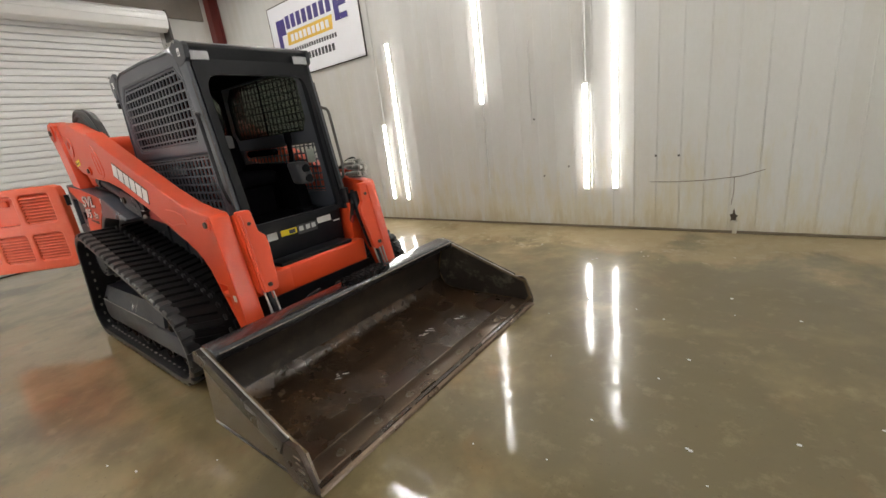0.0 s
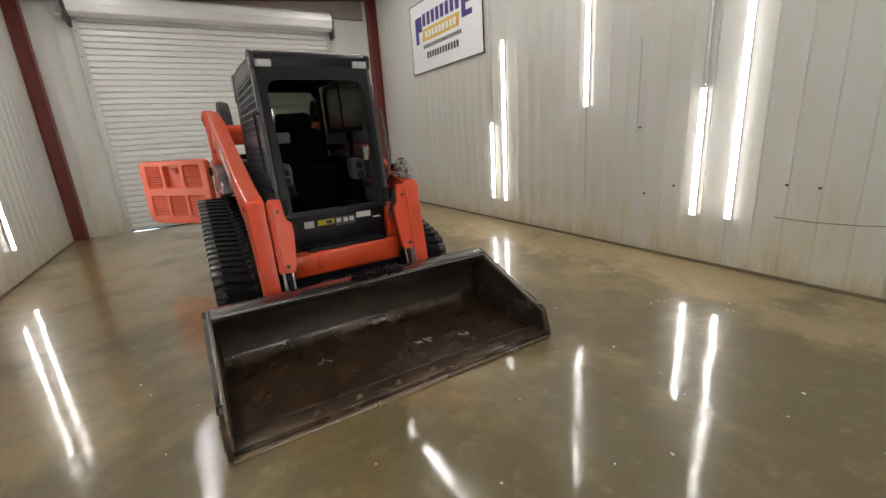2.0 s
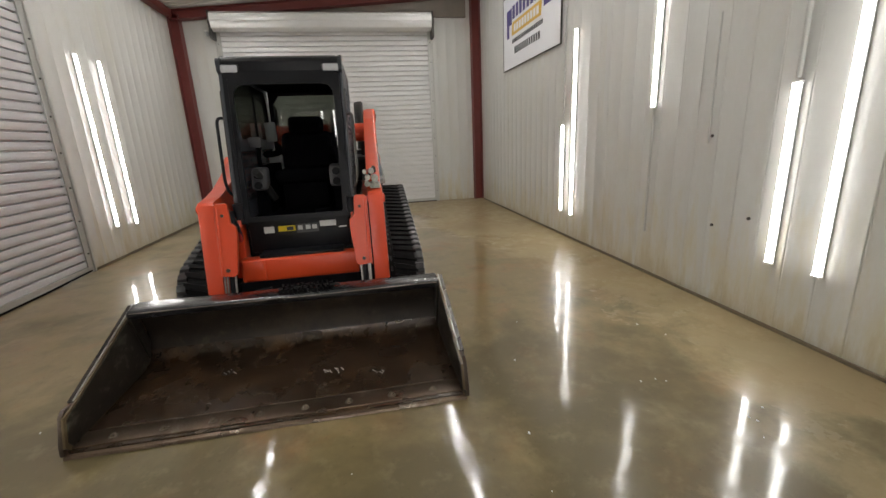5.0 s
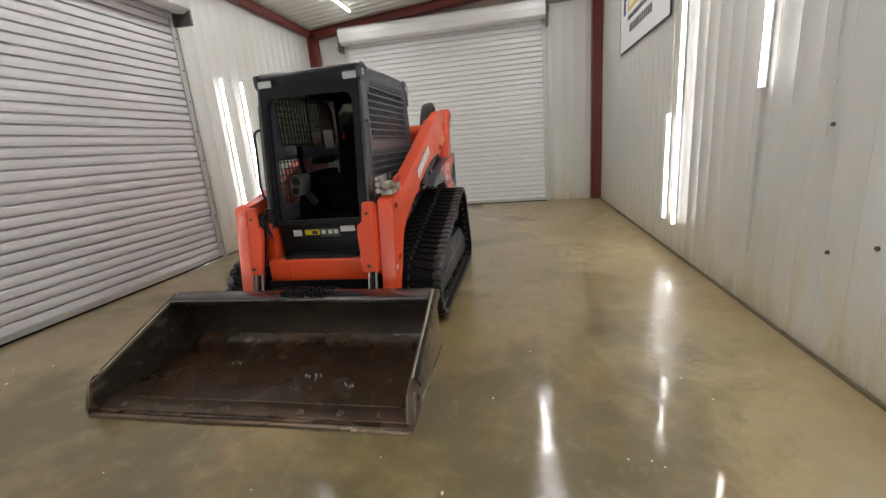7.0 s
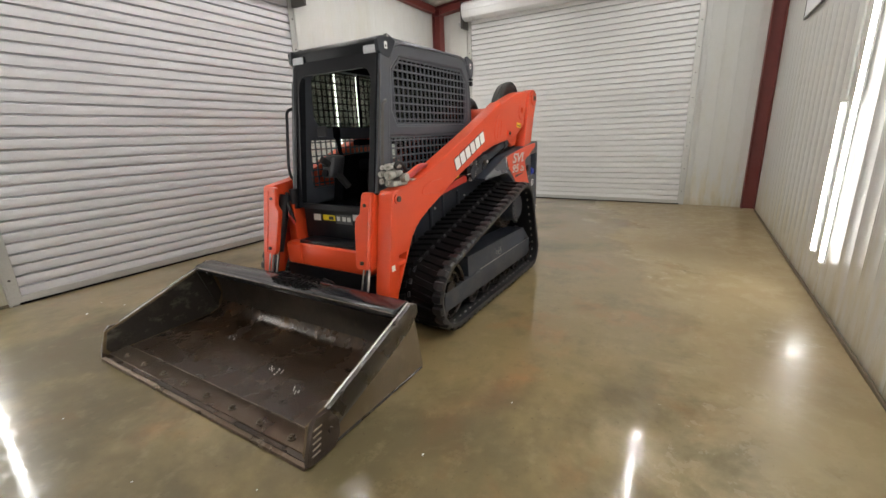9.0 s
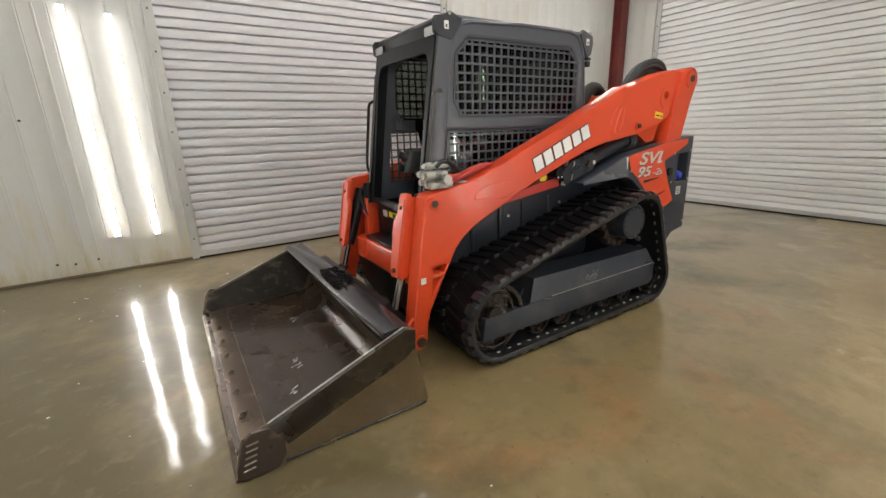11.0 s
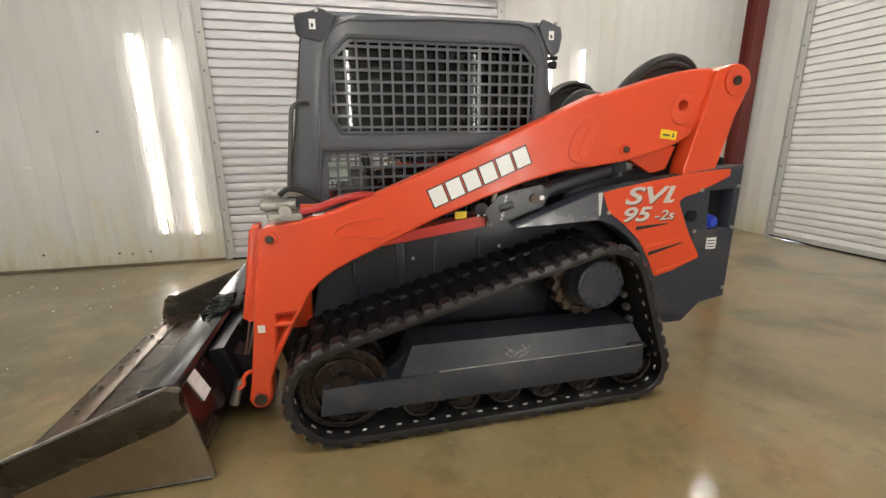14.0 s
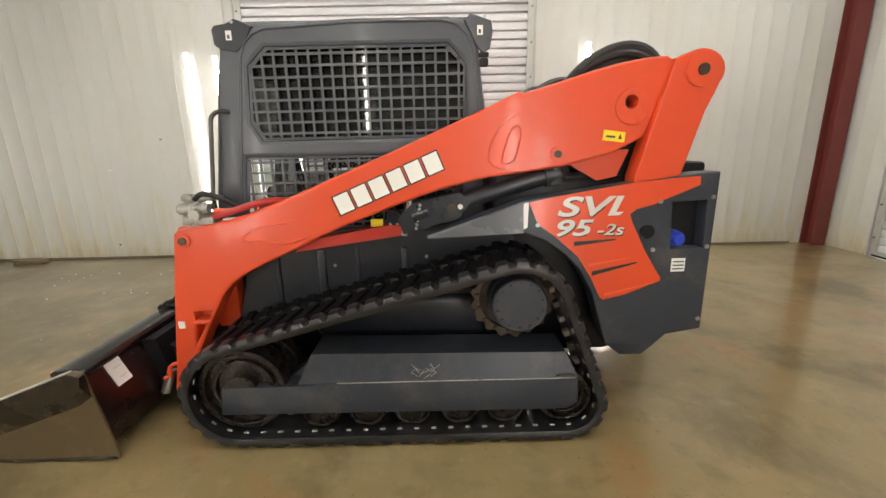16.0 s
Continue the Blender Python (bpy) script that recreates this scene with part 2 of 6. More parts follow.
M_PURPLE = surface("sign_purple", (0.045, 0.03, 0.19), rough=0.4, vary=0.08)
M_YELLOW = surface("sign_yellow", (0.72, 0.47, 0.07), rough=0.4, vary=0.06)
M_INK = surface("sign_ink", (0.05, 0.05, 0.06), rough=0.5, vary=0.1)
M_HEADER = surface("weathered_header", (0.20, 0.175, 0.15), rough=0.7, vary=0.3, scale=3, grain=50, bump=0.1, stain=(0.3, 0.16, 0.12), stain_amount=0.5)
M_WOOD = surface("weathered_block", (0.19, 0.145, 0.09), rough=0.7, vary=0.3, scale=8, grain=60, bump=0.3, stretch=(1, 6, 6))

M_ORANGE = surface("orange_paint", (0.68, 0.068, 0.019), rough=0.34, vary=0.06, scale=3, grain=90, bump=0.02, coat=0.25,
                   stain=(0.55, 0.06, 0.02), stain_amount=0.3, stain_scale=3)
M_REDRAIL = surface("red_rail_paint", (0.50, 0.035, 0.022), rough=0.36, vary=0.1, scale=4, grain=80, bump=0.03,
                    stain=(0.30, 0.03, 0.02), stain_amount=0.4, stain_scale=6)
M_FADED = surface("faded_orange_plastic", (0.74, 0.10, 0.035), rough=0.4, vary=0.08, scale=4, grain=80, bump=0.04,
                  stain=(0.80, 0.22, 0.12), stain_amount=0.35, stain_scale=5)
M_CAB = surface("charcoal_cab_paint", (0.060, 0.066, 0.080), rough=0.4, vary=0.1, scale=3, grain=120, bump=0.04,
                stain=(0.10, 0.10, 0.10), stain_amount=0.25, stain_scale=3, coat=0.2)
M_FENDER = surface("glossy_fender_paint", (0.075, 0.081, 0.094), rough=0.3, vary=0.1, scale=3, grain=120, bump=0.02, coat=0.8)
M_BLACK = surface("black_paint", (0.009, 0.0095, 0.012), rough=0.36, vary=0.2, scale=4, grain=90, bump=0.05, spec=0.22,
                  stain=(0.03, 0.028, 0.026), stain_amount=0.25, stain_scale=4)
M_FRAME = surface("track_frame_grey", (0.030, 0.036, 0.049), spec=0.45, rough=0.38, vary=0.12, scale=3, grain=90, bump=0.05,
                  stain=(0.11, 0.10, 0.09), stain_amount=0.5, stain_scale=4)
M_SIDE = surface("blue_black_paint", (0.015, 0.018, 0.025), rough=0.32, vary=0.2, scale=4, grain=90, bump=0.05,
                 stain=(0.05, 0.047, 0.042), stain_amount=0.25, stain_scale=4)
M_RUBBER = surface("track_rubber", (0.0035, 0.0035, 0.004), rough=0.52, vary=0.25, scale=5, grain=80, bump=0.12, spec=0.1,
                   stain=(0.022, 0.021, 0.020), stain_amount=0.35, stain_scale=6)
M_BELT = surface("track_belt_rubber", (0.014, 0.014, 0.016), rough=0.33, vary=0.25, scale=5, grain=80, bump=0.08, spec=0.45,
                 stain=(0.032, 0.031, 0.03), stain_amount=0.4, stain_scale=5)
M_STEEL = surface("worn_bright_steel", (0.42, 0.41, 0.39), rough=0.33, metal=0.9, vary=0.2, scale=6, grain=60)
M_RUST = surface("rusty_sprocket_steel", (0.062, 0.046, 0.035), rough=0.42, metal=0.5, vary=0.35, scale=8, grain=60, bump=0.1,
                 stain=(0.09, 0.05, 0.03), stain_amount=0.6, stain_scale=8)
M_WHEEL = surface("oily_wheel_steel", (0.030, 0.024, 0.021), rough=0.27, metal=0.5, vary=0.3, scale=8, grain=60, bump=0.08,
                  stain=(0.05, 0.035, 0.028), stain_amount=0.4, stain_scale=9)
M_CAST = surface("silver_casting", (0.40, 0.39, 0.36), rough=0.45, metal=0.6, vary=0.25, scale=20, grain=90,
                 stain=(0.08, 0.075, 0.065), stain_amount=0.85, stain_scale=22)
M_HOSE = surface("black_hose", (0.009, 0.009, 0.009), rough=0.5, vary=0.2)
M_REDHOSE = surface("red_hose_sleeve", (0.42, 0.03, 0.03), rough=0.5, vary=0.2)
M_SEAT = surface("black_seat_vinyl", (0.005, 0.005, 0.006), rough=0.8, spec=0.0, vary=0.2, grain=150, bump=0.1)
M_GREYPLASTIC = surface("grey_plastic", (0.06, 0.06, 0.065), rough=0.5, vary=0.1)
M_DARKPLASTIC = surface("dark_plastic", (0.03, 0.03, 0.032), rough=0.5, vary=0.1)
M_WHITE = surface("white_vinyl", (0.78, 0.78, 0.76), rough=0.4, vary=0.04)
M_STICKER = surface("grey_white_sticker", (0.62, 0.62, 0.62), rough=0.4, vary=0.05)
M_PALEGREY = surface("pale_grey_plastic", (0.19, 0.20, 0.20), rough=0.5, vary=0.08)
M_PAPER = surface("pale_green_paper", (0.42, 0.47, 0.42), rough=0.6, vary=0.08)
M_WARN = surface("yellow_sticker", (0.80, 0.60, 0.02), rough=0.4, vary=0.05)
M_SILVER = surface("silver_vinyl", (0.60, 0.59, 0.57), rough=0.35, metal=0.2, vary=0.06)
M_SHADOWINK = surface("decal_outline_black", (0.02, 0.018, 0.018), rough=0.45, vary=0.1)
M_BLUE = surface("blue_cap_plastic", (0.02, 0.05, 0.45), rough=0.35, vary=0.1)
M_LAMP = surface("work_lamp_lens", (0.52, 0.53, 0.55), rough=0.10, vary=0.12, scale=30, grain=200, bump=0.2)
M_GLASS = pane("cab_glass", (0.93, 0.94, 0.93))
M_TINTED = pane("tinted_cab_glass", (0.34, 0.36, 0.33))
M_BUCKET = worn_steel("bucket_inside_steel", (0.034, 0.019, 0.010), (0.115, 0.060, 0.027), (0.15, 0.12, 0.09), rough=0.26, metal=0.25, coat=0.5)
M_BACKIN = worn_steel("bucket_inner_back_paint", (0.019, 0.013, 0.009), (0.06, 0.042, 0.028), (0.11, 0.085, 0.06), rough=0.46, metal=0.1, coat=0.08, wear=0.62)
M_BUCKET_OUT = worn_steel("bucket_side_steel", (0.115, 0.080, 0.040), (0.21, 0.145, 0.075), (0.20, 0.15, 0.085), rough=0.36, metal=0.25, coat=0.9)
M_STIFF = worn_steel("bucket_stiffener_steel", (0.020, 0.015, 0.011), (0.065, 0.045, 0.026), (0.20, 0.15, 0.09), rough=0.28, metal=0.4, coat=0.5, wear=0.58)
M_EDGE = worn_steel("rubbed_edge_steel", (0.17, 0.135, 0.10), (0.12, 0.08, 0.05), (0.36, 0.33, 0.29), rough=0.30, metal=0.6, coat=0.5, wear=0.55)
M_PLATE = worn_steel("polished_edge_steel", (0.13, 0.092, 0.064), (0.085, 0.052, 0.034), (0.33, 0.28, 0.23), rough=0.32, metal=0.8, coat=0.3, wear=0.60)
M_CUTTER = worn_steel("side_cutter_rust", (0.055, 0.038, 0.029), (0.10, 0.062, 0.04), (0.20, 0.16, 0.13), rough=0.34, metal=0.5, coat=0.3)
M_RESIDUE = worn_steel("bucket_side_residue", (0.020, 0.015, 0.011), (0.060, 0.050, 0.035), (0.19, 0.185, 0.14), rough=0.42, metal=0.2, coat=0.3, wear=0.57)
M_BACK = surface("bucket_back_paint", (0.016, 0.007, 0.007), rough=0.26, vary=0.3, scale=4, grain=70, bump=0.05,
                 stain=(0.04, 0.018, 0.014), stain_amount=0.5, stain_scale=5)
M_LIP = worn_steel("bucket_lip_paint", (0.012, 0.012, 0.015), (0.022, 0.022, 0.023), (0.30, 0.29, 0.26), rough=0.2, metal=0.1, coat=0.7, wear=0.66)


# ---- mesh helpers ----
def add_box(bm, x0, x1, y0, y1, z0, z1, bevel=0.0, segments=2):
    x0, x1, y0, y1, z0, z1 = min(x0, x1), max(x0, x1), min(y0, y1), max(y0, y1), min(z0, z1), max(z0, z1)
    made = bmesh.ops.create_cube(bm, size=1.0, matrix=Matrix.Translation(((x0 + x1) / 2, (y0 + y1) / 2, (z0 + z1) / 2))
                                 @ Matrix.Diagonal((x1 - x0, y1 - y0, z1 - z0, 1)))
    if bevel:
        edges = {e for v in made["verts"] for e in v.link_edges}
        bmesh.ops.bevel(bm, geom=list(edges), offset=bevel, segments=segments, affect="EDGES", profile=0.5)
    return bm


def box(*args, **kw):
    return add_box(bmesh.new(), *args, **kw)


def add_cyl(bm, p0, p1, r, seg=20, r1=None):
    p0, p1 = Vector(p0), Vector(p1)
    d = p1 - p0
    m = Matrix.Translation((p0 + p1) / 2) @ d.to_track_quat("Z", "Y").to_matrix().to_4x4()
    bmesh.ops.create_cone(bm, cap_ends=True, segments=seg, radius1=r, radius2=r if r1 is None else r1, depth=d.length, matrix=m)
    return bm


def cyl(*args, **kw):
    return add_cyl(bmesh.new(), *args, **kw)


def add_prism(bm, outline, y0, y1, holes=(), bevel=0.0):
    """A plate with an outline in x and z, thick from y0 to y1, with holes through it."""
    verts_of = []
    edges = []
    for loop in (outline, *holes):
        vs = [bm.verts.new((x, y0, z)) for x, z in loop]
        edges += [bm.edges.new((vs[i], vs[(i + 1) % len(vs)])) for i in range(len(vs))]
        verts_of.append(vs)
    if holes:
        faces = [g for g in bmesh.ops.triangle_fill(bm, edges=edges, use_beauty=True)["geom"] if isinstance(g, bmesh.types.BMFace)]
    else:
        faces = [bm.faces.new(verts_of[0])]
    made = bmesh.ops.extrude_face_region(bm, geom=faces)["geom"]
    bmesh.ops.translate(bm, vec=(0, y1 - y0, 0), verts=[g for g in made if isinstance(g, bmesh.types.BMVert)])
    bmesh.ops.recalc_face_normals(bm, faces=bm.faces[:])
    if bevel:
        rim = [e for e in bm.edges if e.calc_length() > 0 and len(e.link_faces) == 2 and
               abs(e.verts[0].co.y - y1) < 1e-6 and abs(e.verts[1].co.y - y1) < 1e-6 and e.calc_face_angle(0) > 1.0]
        bmesh.ops.bevel(bm, geom=rim, offset=bevel, segments=2, affect="EDGES", profile=0.5)
    return bm


def prism(*args, **kw):
    return add_prism(bmesh.new(), *args, **kw)


def add_sweep(bm, points, r, seg=10, closed=False):
    """A round bar or hose along a line of points."""
    pts = [Vector(p) for p in points]
    rings = []
    up = Vector((0.123, 0.456, 0.881)).normalized()
    for i, p in enumerate(pts):
        d = (pts[min(i + 1, len(pts) - 1)] - pts[max(i - 1, 0)]).normalized()
        side = d.cross(up)
        if side.length < 1e-3:
            side = d.cross(Vector((1, 0, 0)))
        side.normalize()
        other = d.cross(side).normalized()
        rings.append([bm.verts.new(p + r * (math.cos(a) * side + math.sin(a) * other)) for a in (2 * math.pi * k / seg for k in range(seg))])
    for a, b in zip(rings, rings[1:]):
        for k in range(seg):
            bm.faces.new((a[k], a[(k + 1) % seg], b[(k + 1) % seg], b[k]))
    bm.faces.new(rings[0]), bm.faces.new(rings[-1])
    bmesh.ops.recalc_face_normals(bm, faces=bm.faces[:])
    return bm


def sweep(*args, **kw):
    return add_sweep(bmesh.new(), *args, **kw)


def rounded(points, radius=0.05, steps=4):
    """A polyline with its corners rounded off."""
    pts = [Vector(p) for p in points]
    out = [pts[0]]
    for a, b, c in zip(pts, pts[1:], pts[2:]):
        ra, rc = min(radius, (a - b).length / 2), min(radius, (c - b).length / 2)
        p, q = b + (a - b).normalized() * ra, b + (c - b).normalized() * rc
        for k in range(steps + 1):
            t = k / steps
            out.append(p * (1 - t) ** 2 + b * 2 * t * (1 - t) + q * t * t)
    return out + [pts[-1]]


def disc_loop(x, z, r, n=16):
    return [(x + r * math.cos(2 * math.pi * k / n), z + r * math.sin(2 * math.pi * k / n)) for k in range(n)]


def mesh_from(bm, name, material, smooth=True, crease=0.6):
    me = bpy.data.meshes.new(name)
    if smooth:
        for f in bm.faces:
            # plates stay flat; only their rounded edges and curved bodies shade smoothly
            f.smooth = len(f.verts) < 9 and not (len(f.verts) == 3 and any(e.calc_face_angle(1) < 0.01 for e in f.edges))
        for e in bm.edges:
            e.smooth = len(e.link_faces) == 2 and e.calc_face_angle(0) < crease
    bm.to_mesh(me)
    bm.free()
    me.materials.append(material)
    return me


def thing(name, base, label, category, group="", kind=""):
    ob = new(name)
    ob.location = base
    ob.empty_display_size = 0.1
    return tagged(ob, label, category, group, kind)


def root_of(ob):
    while ob.parent:
        ob = ob.parent
    return ob


def level(p):
    return Vector((0, 0, 0))


def body_stance(p):
    """The machine stands a little nose down, and its arms and rear panels flare outwards towards the tail."""
    out = p.y - YC
    flare = 0.032 * min(1.0, max(0.0, (-2.7 - p.x) / 1.9)) if abs(out) > 0.48 else 0.0
    return Vector((0.04, math.copysign(flare, out), 0.034 + 0.003 * max(0.0, -2.2 - p.x) + 0.008 * min(1.0, max(0.0, p.z - 1.0))))


def bucket_stance(p):
    return Vector((0.024 + 0.018 * min(1.3, max(0.0, (-1.036 - p.x) / 0.9)), -0.01, 0.0))


stance = level


def part(name, bm, material, parent, label=""):
    """One mesh under a thing or part; bm is in world metres."""
    for v in bm.verts:
        v.co += stance(v.co)
    bmesh.ops.translate(bm, vec=-root_of(parent).location, verts=bm.verts[:])
    ob = new(name, mesh_from(bm, name, material))
    ob.parent = parent
    return tagged(ob, label)


def piece(name, me, parent, m):
    """An object on shared mesh data, at the world pose m."""
    ob = new(name, me)
    ob.parent = parent
    ob.matrix_basis = Matrix.Translation(stance(m.translation) - root_of(parent).location) @ m
    return ob


def solid(name, bm, material, label, category, kind="", group=""):
    return tagged(new(name, mesh_from(bm, name, material)), label, category, group, kind)


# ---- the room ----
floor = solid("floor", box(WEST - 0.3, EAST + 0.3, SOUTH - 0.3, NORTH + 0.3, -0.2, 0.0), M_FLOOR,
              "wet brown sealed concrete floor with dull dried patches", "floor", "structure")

# openings: the west roll-up door, the south roll-up door
W_DOOR = (-0.42, 4.015, 3.83)
S_DOOR = (-4.825, -1.11, 3.45)

bm = bmesh.new()
add_box(bm, WEST - 0.25, EAST + 0.25, NORTH + 0.03, NORTH + 0.25, 0, roof_z(NORTH))
wall_north = solid("wall_north", bm, M_WALL, "white ribbed sheet-metal wall with scuffs and a torn base", "wall", "structure")
bm = bmesh.new()
add_box(bm, WEST - 0.25, S_DOOR[0], SOUTH - 0.25, SOUTH - 0.03, 0, 4.2)
add_box(bm, S_DOOR[1], EAST + 0.25, SOUTH - 0.25, SOUTH - 0.03, 0, 4.2)
add_box(bm, S_DOOR[0], S_DOOR[1], SOUTH - 0.25, SOUTH - 0.03, S_DOOR[2], 4.2)
wall_south = solid("wall_south", bm, M_WALL, "white ribbed sheet-metal wall with a wide door opening", "wall", "structure")
bm = bmesh.new()
add_box(bm, WEST - 0.25, WEST - 0.03, SOUTH, W_DOOR[0], 0, 4.1)
add_box(bm, WEST - 0.25, WEST - 0.03, W_DOOR[1], NORTH, 0, 4.6)
add_box(bm, WEST - 0.25, WEST - 0.03, W_DOOR[0], W_DOOR[1], W_DOOR[2], 4.2)
for v in bm.verts:
    if v.co.z > 4.05:
        v.co.z = roof_z(v.co.y) + 0.02
wall_west = solid("wall_west", bm, M_WALL, "white ribbed sheet-metal end wall with a wide door opening", "wall", "structure")
bm = box(WEST - 0.02, WEST + 0.05, SOUTH + 0.3, NORTH - 0.3, 4.12, 4.5)
for v in bm.verts:
    if v.co.z > 4.3:
        v.co.z = roof_z(v.co.y) - 0.02
solid("trim_header_west", bm, M_HEADER, "brown-grey weathered header above the end door", "header", "structure")
# unseen wall behind, set close to bounce light onto the machine
wall_east = solid("wall_east", box(EAST + 0.03, EAST + 0.25, SOUTH, NORTH, 0, 4.7), M_WALL, "plain white sheet-metal end wall, unseen, close for bounce light", "wall", "structure")


def sheet_mesh(name, width, height, ribs, top_slope=0.0):
    """One wall sheet: x along the wall, z up, with narrow folded creases between the pans, which bulge a little."""
    xs = [(0.0, 0.0)]
    for c in ribs:
        xs += [(c - 0.011, 0.0), (c - 0.006, -0.0015), (c - 0.003, 0.0032), (c + 0.003, 0.0032), (c + 0.006, -0.0015), (c + 0.011, 0.0)]
    xs.append((width, 0.0))
    bm = bmesh.new()
    rows = max(2, int(height / 0.45))
    grid = []
    for k in range(rows + 1):
        z = height * k / rows
        grid.append([bm.verts.new((x, y + 0.0009 * noise.noise((x * 1.7, z * 1.1, height + width)), z + top_slope * x * (k == rows))) for x, y in xs])
    for a, b in zip(grid, grid[1:]):
        for i in range(len(xs) - 1):
            bm.faces.new((a[i], a[i + 1], b[i + 1], b[i]))
    me = mesh_from(bm, name, M_WALL, crease=0.15)
    return me


def sheet_run(parent, start, length, height, place, z0=0.0, slope=0.0):
    """A run of sheets 0.914 m wide along a wall. place maps (along, up) to a world pose."""
    full = None
    done = 0.0
    while done < length - 0.02:
        w = min(0.9144, length - done)
        ribs = [r for r in (RIB * (k + 0.5) for k in range(4)) if r < w - 0.03]
        if slope or w < 0.914:
            me = sheet_mesh("wall_sheet", w, height + slope * done - z0, ribs, slope)
        else:
            full = full or sheet_mesh("wall_sheet", w, height - z0, ribs)
            me = full
        piece("wall_sheet", me, parent, place(start + done, z0))
        done += w


NORTH_PLACE = lambda a, z: pose(a, NORTH, z)
SOUTH_PLACE = lambda a, z: pose(-a, SOUTH, z, 0, 0, 180)
WEST_PLACE = lambda a, z: pose(WEST, a, z, 0, 0, 90)
EAST_PLACE = lambda a, z: pose(EAST, -a, z, 0, 0, -90)
sheet_run(wall_north, WEST - 0.045, EAST - WEST + 0.045, 4.7, NORTH_PLACE)
sheet_run(wall_south, -EAST - 0.1341, EAST + 0.1341 - S_DOOR[1] - 0.06, 4.16, SOUTH_PLACE)
sheet_run(wall_south, -S_DOOR[0] + 0.06, S_DOOR[0] - 0.06 - WEST, 4.16, SOUTH_PLACE)
sheet_run(wall_south, -S_DOOR[1] - 0.06, S_DOOR[1] - S_DOOR[0] + 0.12, 4.16, SOUTH_PLACE, z0=S_DOOR[2])
sheet_run(wall_west, SOUTH, W_DOOR[0] - SOUTH - 0.05, 4.17, WEST_PLACE, slope=0.082)
sheet_run(wall_west, W_DOOR[1] + 0.05, NORTH - W_DOOR[1] - 0.05, 4.6, WEST_PLACE, slope=0.082)
sheet_run(wall_west, W_DOOR[0] - 0.05, W_DOOR[1] - W_DOOR[0] + 0.1, 4.18, WEST_PLACE, z0=W_DOOR[2])
sheet_run(wall_east, -NORTH, NORTH - SOUTH, 4.18, EAST_PLACE)

# roof: ribbed sheets running up the slope, one mesh
bm = bmesh.new()
xs = []
x = WEST - 0.2
while x < EAST + 0.2:
    xs += [(x, 0), (x + 0.10, 0), (x + 0.115, 0.02), (x + 0.145, 0.02), (x + 0.16, 0)]
    x += 0.2286
low = [bm.verts.new((x, SOUTH - 0.25, roof_z(SOUTH - 0.25) + h)) for x, h in xs]
high = [bm.verts.new((x, NORTH + 0.25, roof_z(NORTH + 0.25) + h)) for x, h in xs]
for i in range(len(xs) - 1):
    bm.faces.new((low[i], high[i], high[i + 1], low[i + 1]))
made = bmesh.ops.extrude_face_region(bm, geom=bm.faces[:])["geom"]
bmesh.ops.translate(bm, vec=(0, 0, 0.06), verts=[g for g in made if isinstance(g, bmesh.types.BMVert)])
bmesh.ops.recalc_face_normals(bm, faces=bm.faces[:])
ceiling = solid("ceiling", bm, M_ROOF, "white ribbed metal roof sheets seen from below", "ceiling", "structure")


def steel_beam(name, p0, p1, width, depth, label):
    """An I-section beam or column from p0 to p1."""
    p0, p1 = Vector(p0), Vector(p1)
    d = p1 - p0
    bm = bmesh.new()
    L = d.length
    t = 0.014
    add_box(bm, -width / 2, width / 2, -depth / 2, -depth / 2 + t, 0, L, 0.003, 1)
    add_box(bm, -width / 2, width / 2, depth / 2 - t, depth / 2, 0, L, 0.003, 1)
    add_box(bm, -t / 2, t / 2, -depth / 2 + t, depth / 2 - t, 0, L)
    bm.transform(Matrix.Translation(p0) @ d.to_track_quat("Z", "Y").to_matrix().to_4x4())
    return solid(name, bm, M_RED, label, "steel beam", "structure")


steel_beam("trim_column_north_west", (-9.02, 5.08, 0), (-9.02, 5.08, 4.65), 0.2, 0.2, "red primer-painted steel column against the wall")
steel_beam("trim_column_south_west", (-8.99, -1.168, 0), (-8.99, -1.168, 4.13), 0.2, 0.2, "red primer-painted steel column against the wall")
steel_beam("trim_rafter_west", (WEST + 0.14, SOUTH + 0.05, roof_z(SOUTH) - 0.11), (WEST + 0.14, NORTH - 0.02, roof_z(NORTH) - 0.11), 0.2, 0.18, "red steel rafter under the roof at the end wall")
solid("trim_eave_south", box(WEST + 0.3, EAST, SOUTH + 0.015, SOUTH + 0.14, 4.055, 4.19, 0.006), M_RED, "red steel eave strut along the wall top", "steel beam", "structure")
solid("trim_eave_north", box(WEST + 0.3, EAST, NORTH - 0.14, NORTH - 0.015, 4.53, 4.71, 0.006), M_RED, "red steel eave strut along the wall top", "steel beam", "structure")


def base_strip(name, x0, x1, y0, y1):
    return solid(name, box(x0, x1, y0, y1, 0.0, 0.028, 0.004, 1), M_BASE, "grimy metal base channel where wall meets floor", "baseboard", "structure")


base_strip("baseboard_north", WEST + 0.35, EAST, NORTH - 0.03, NORTH - 0.014)
base_strip("baseboard_south_west", WEST + 0.4, S_DOOR[0] - 0.07, SOUTH + 0.014, SOUTH + 0.03)
base_strip("baseboard_south_east", S_DOOR[1] + 0.07, EAST, SOUTH + 0.014, SOUTH + 0.03)


# ---- roll-up doors ----
SLAT = 0.106


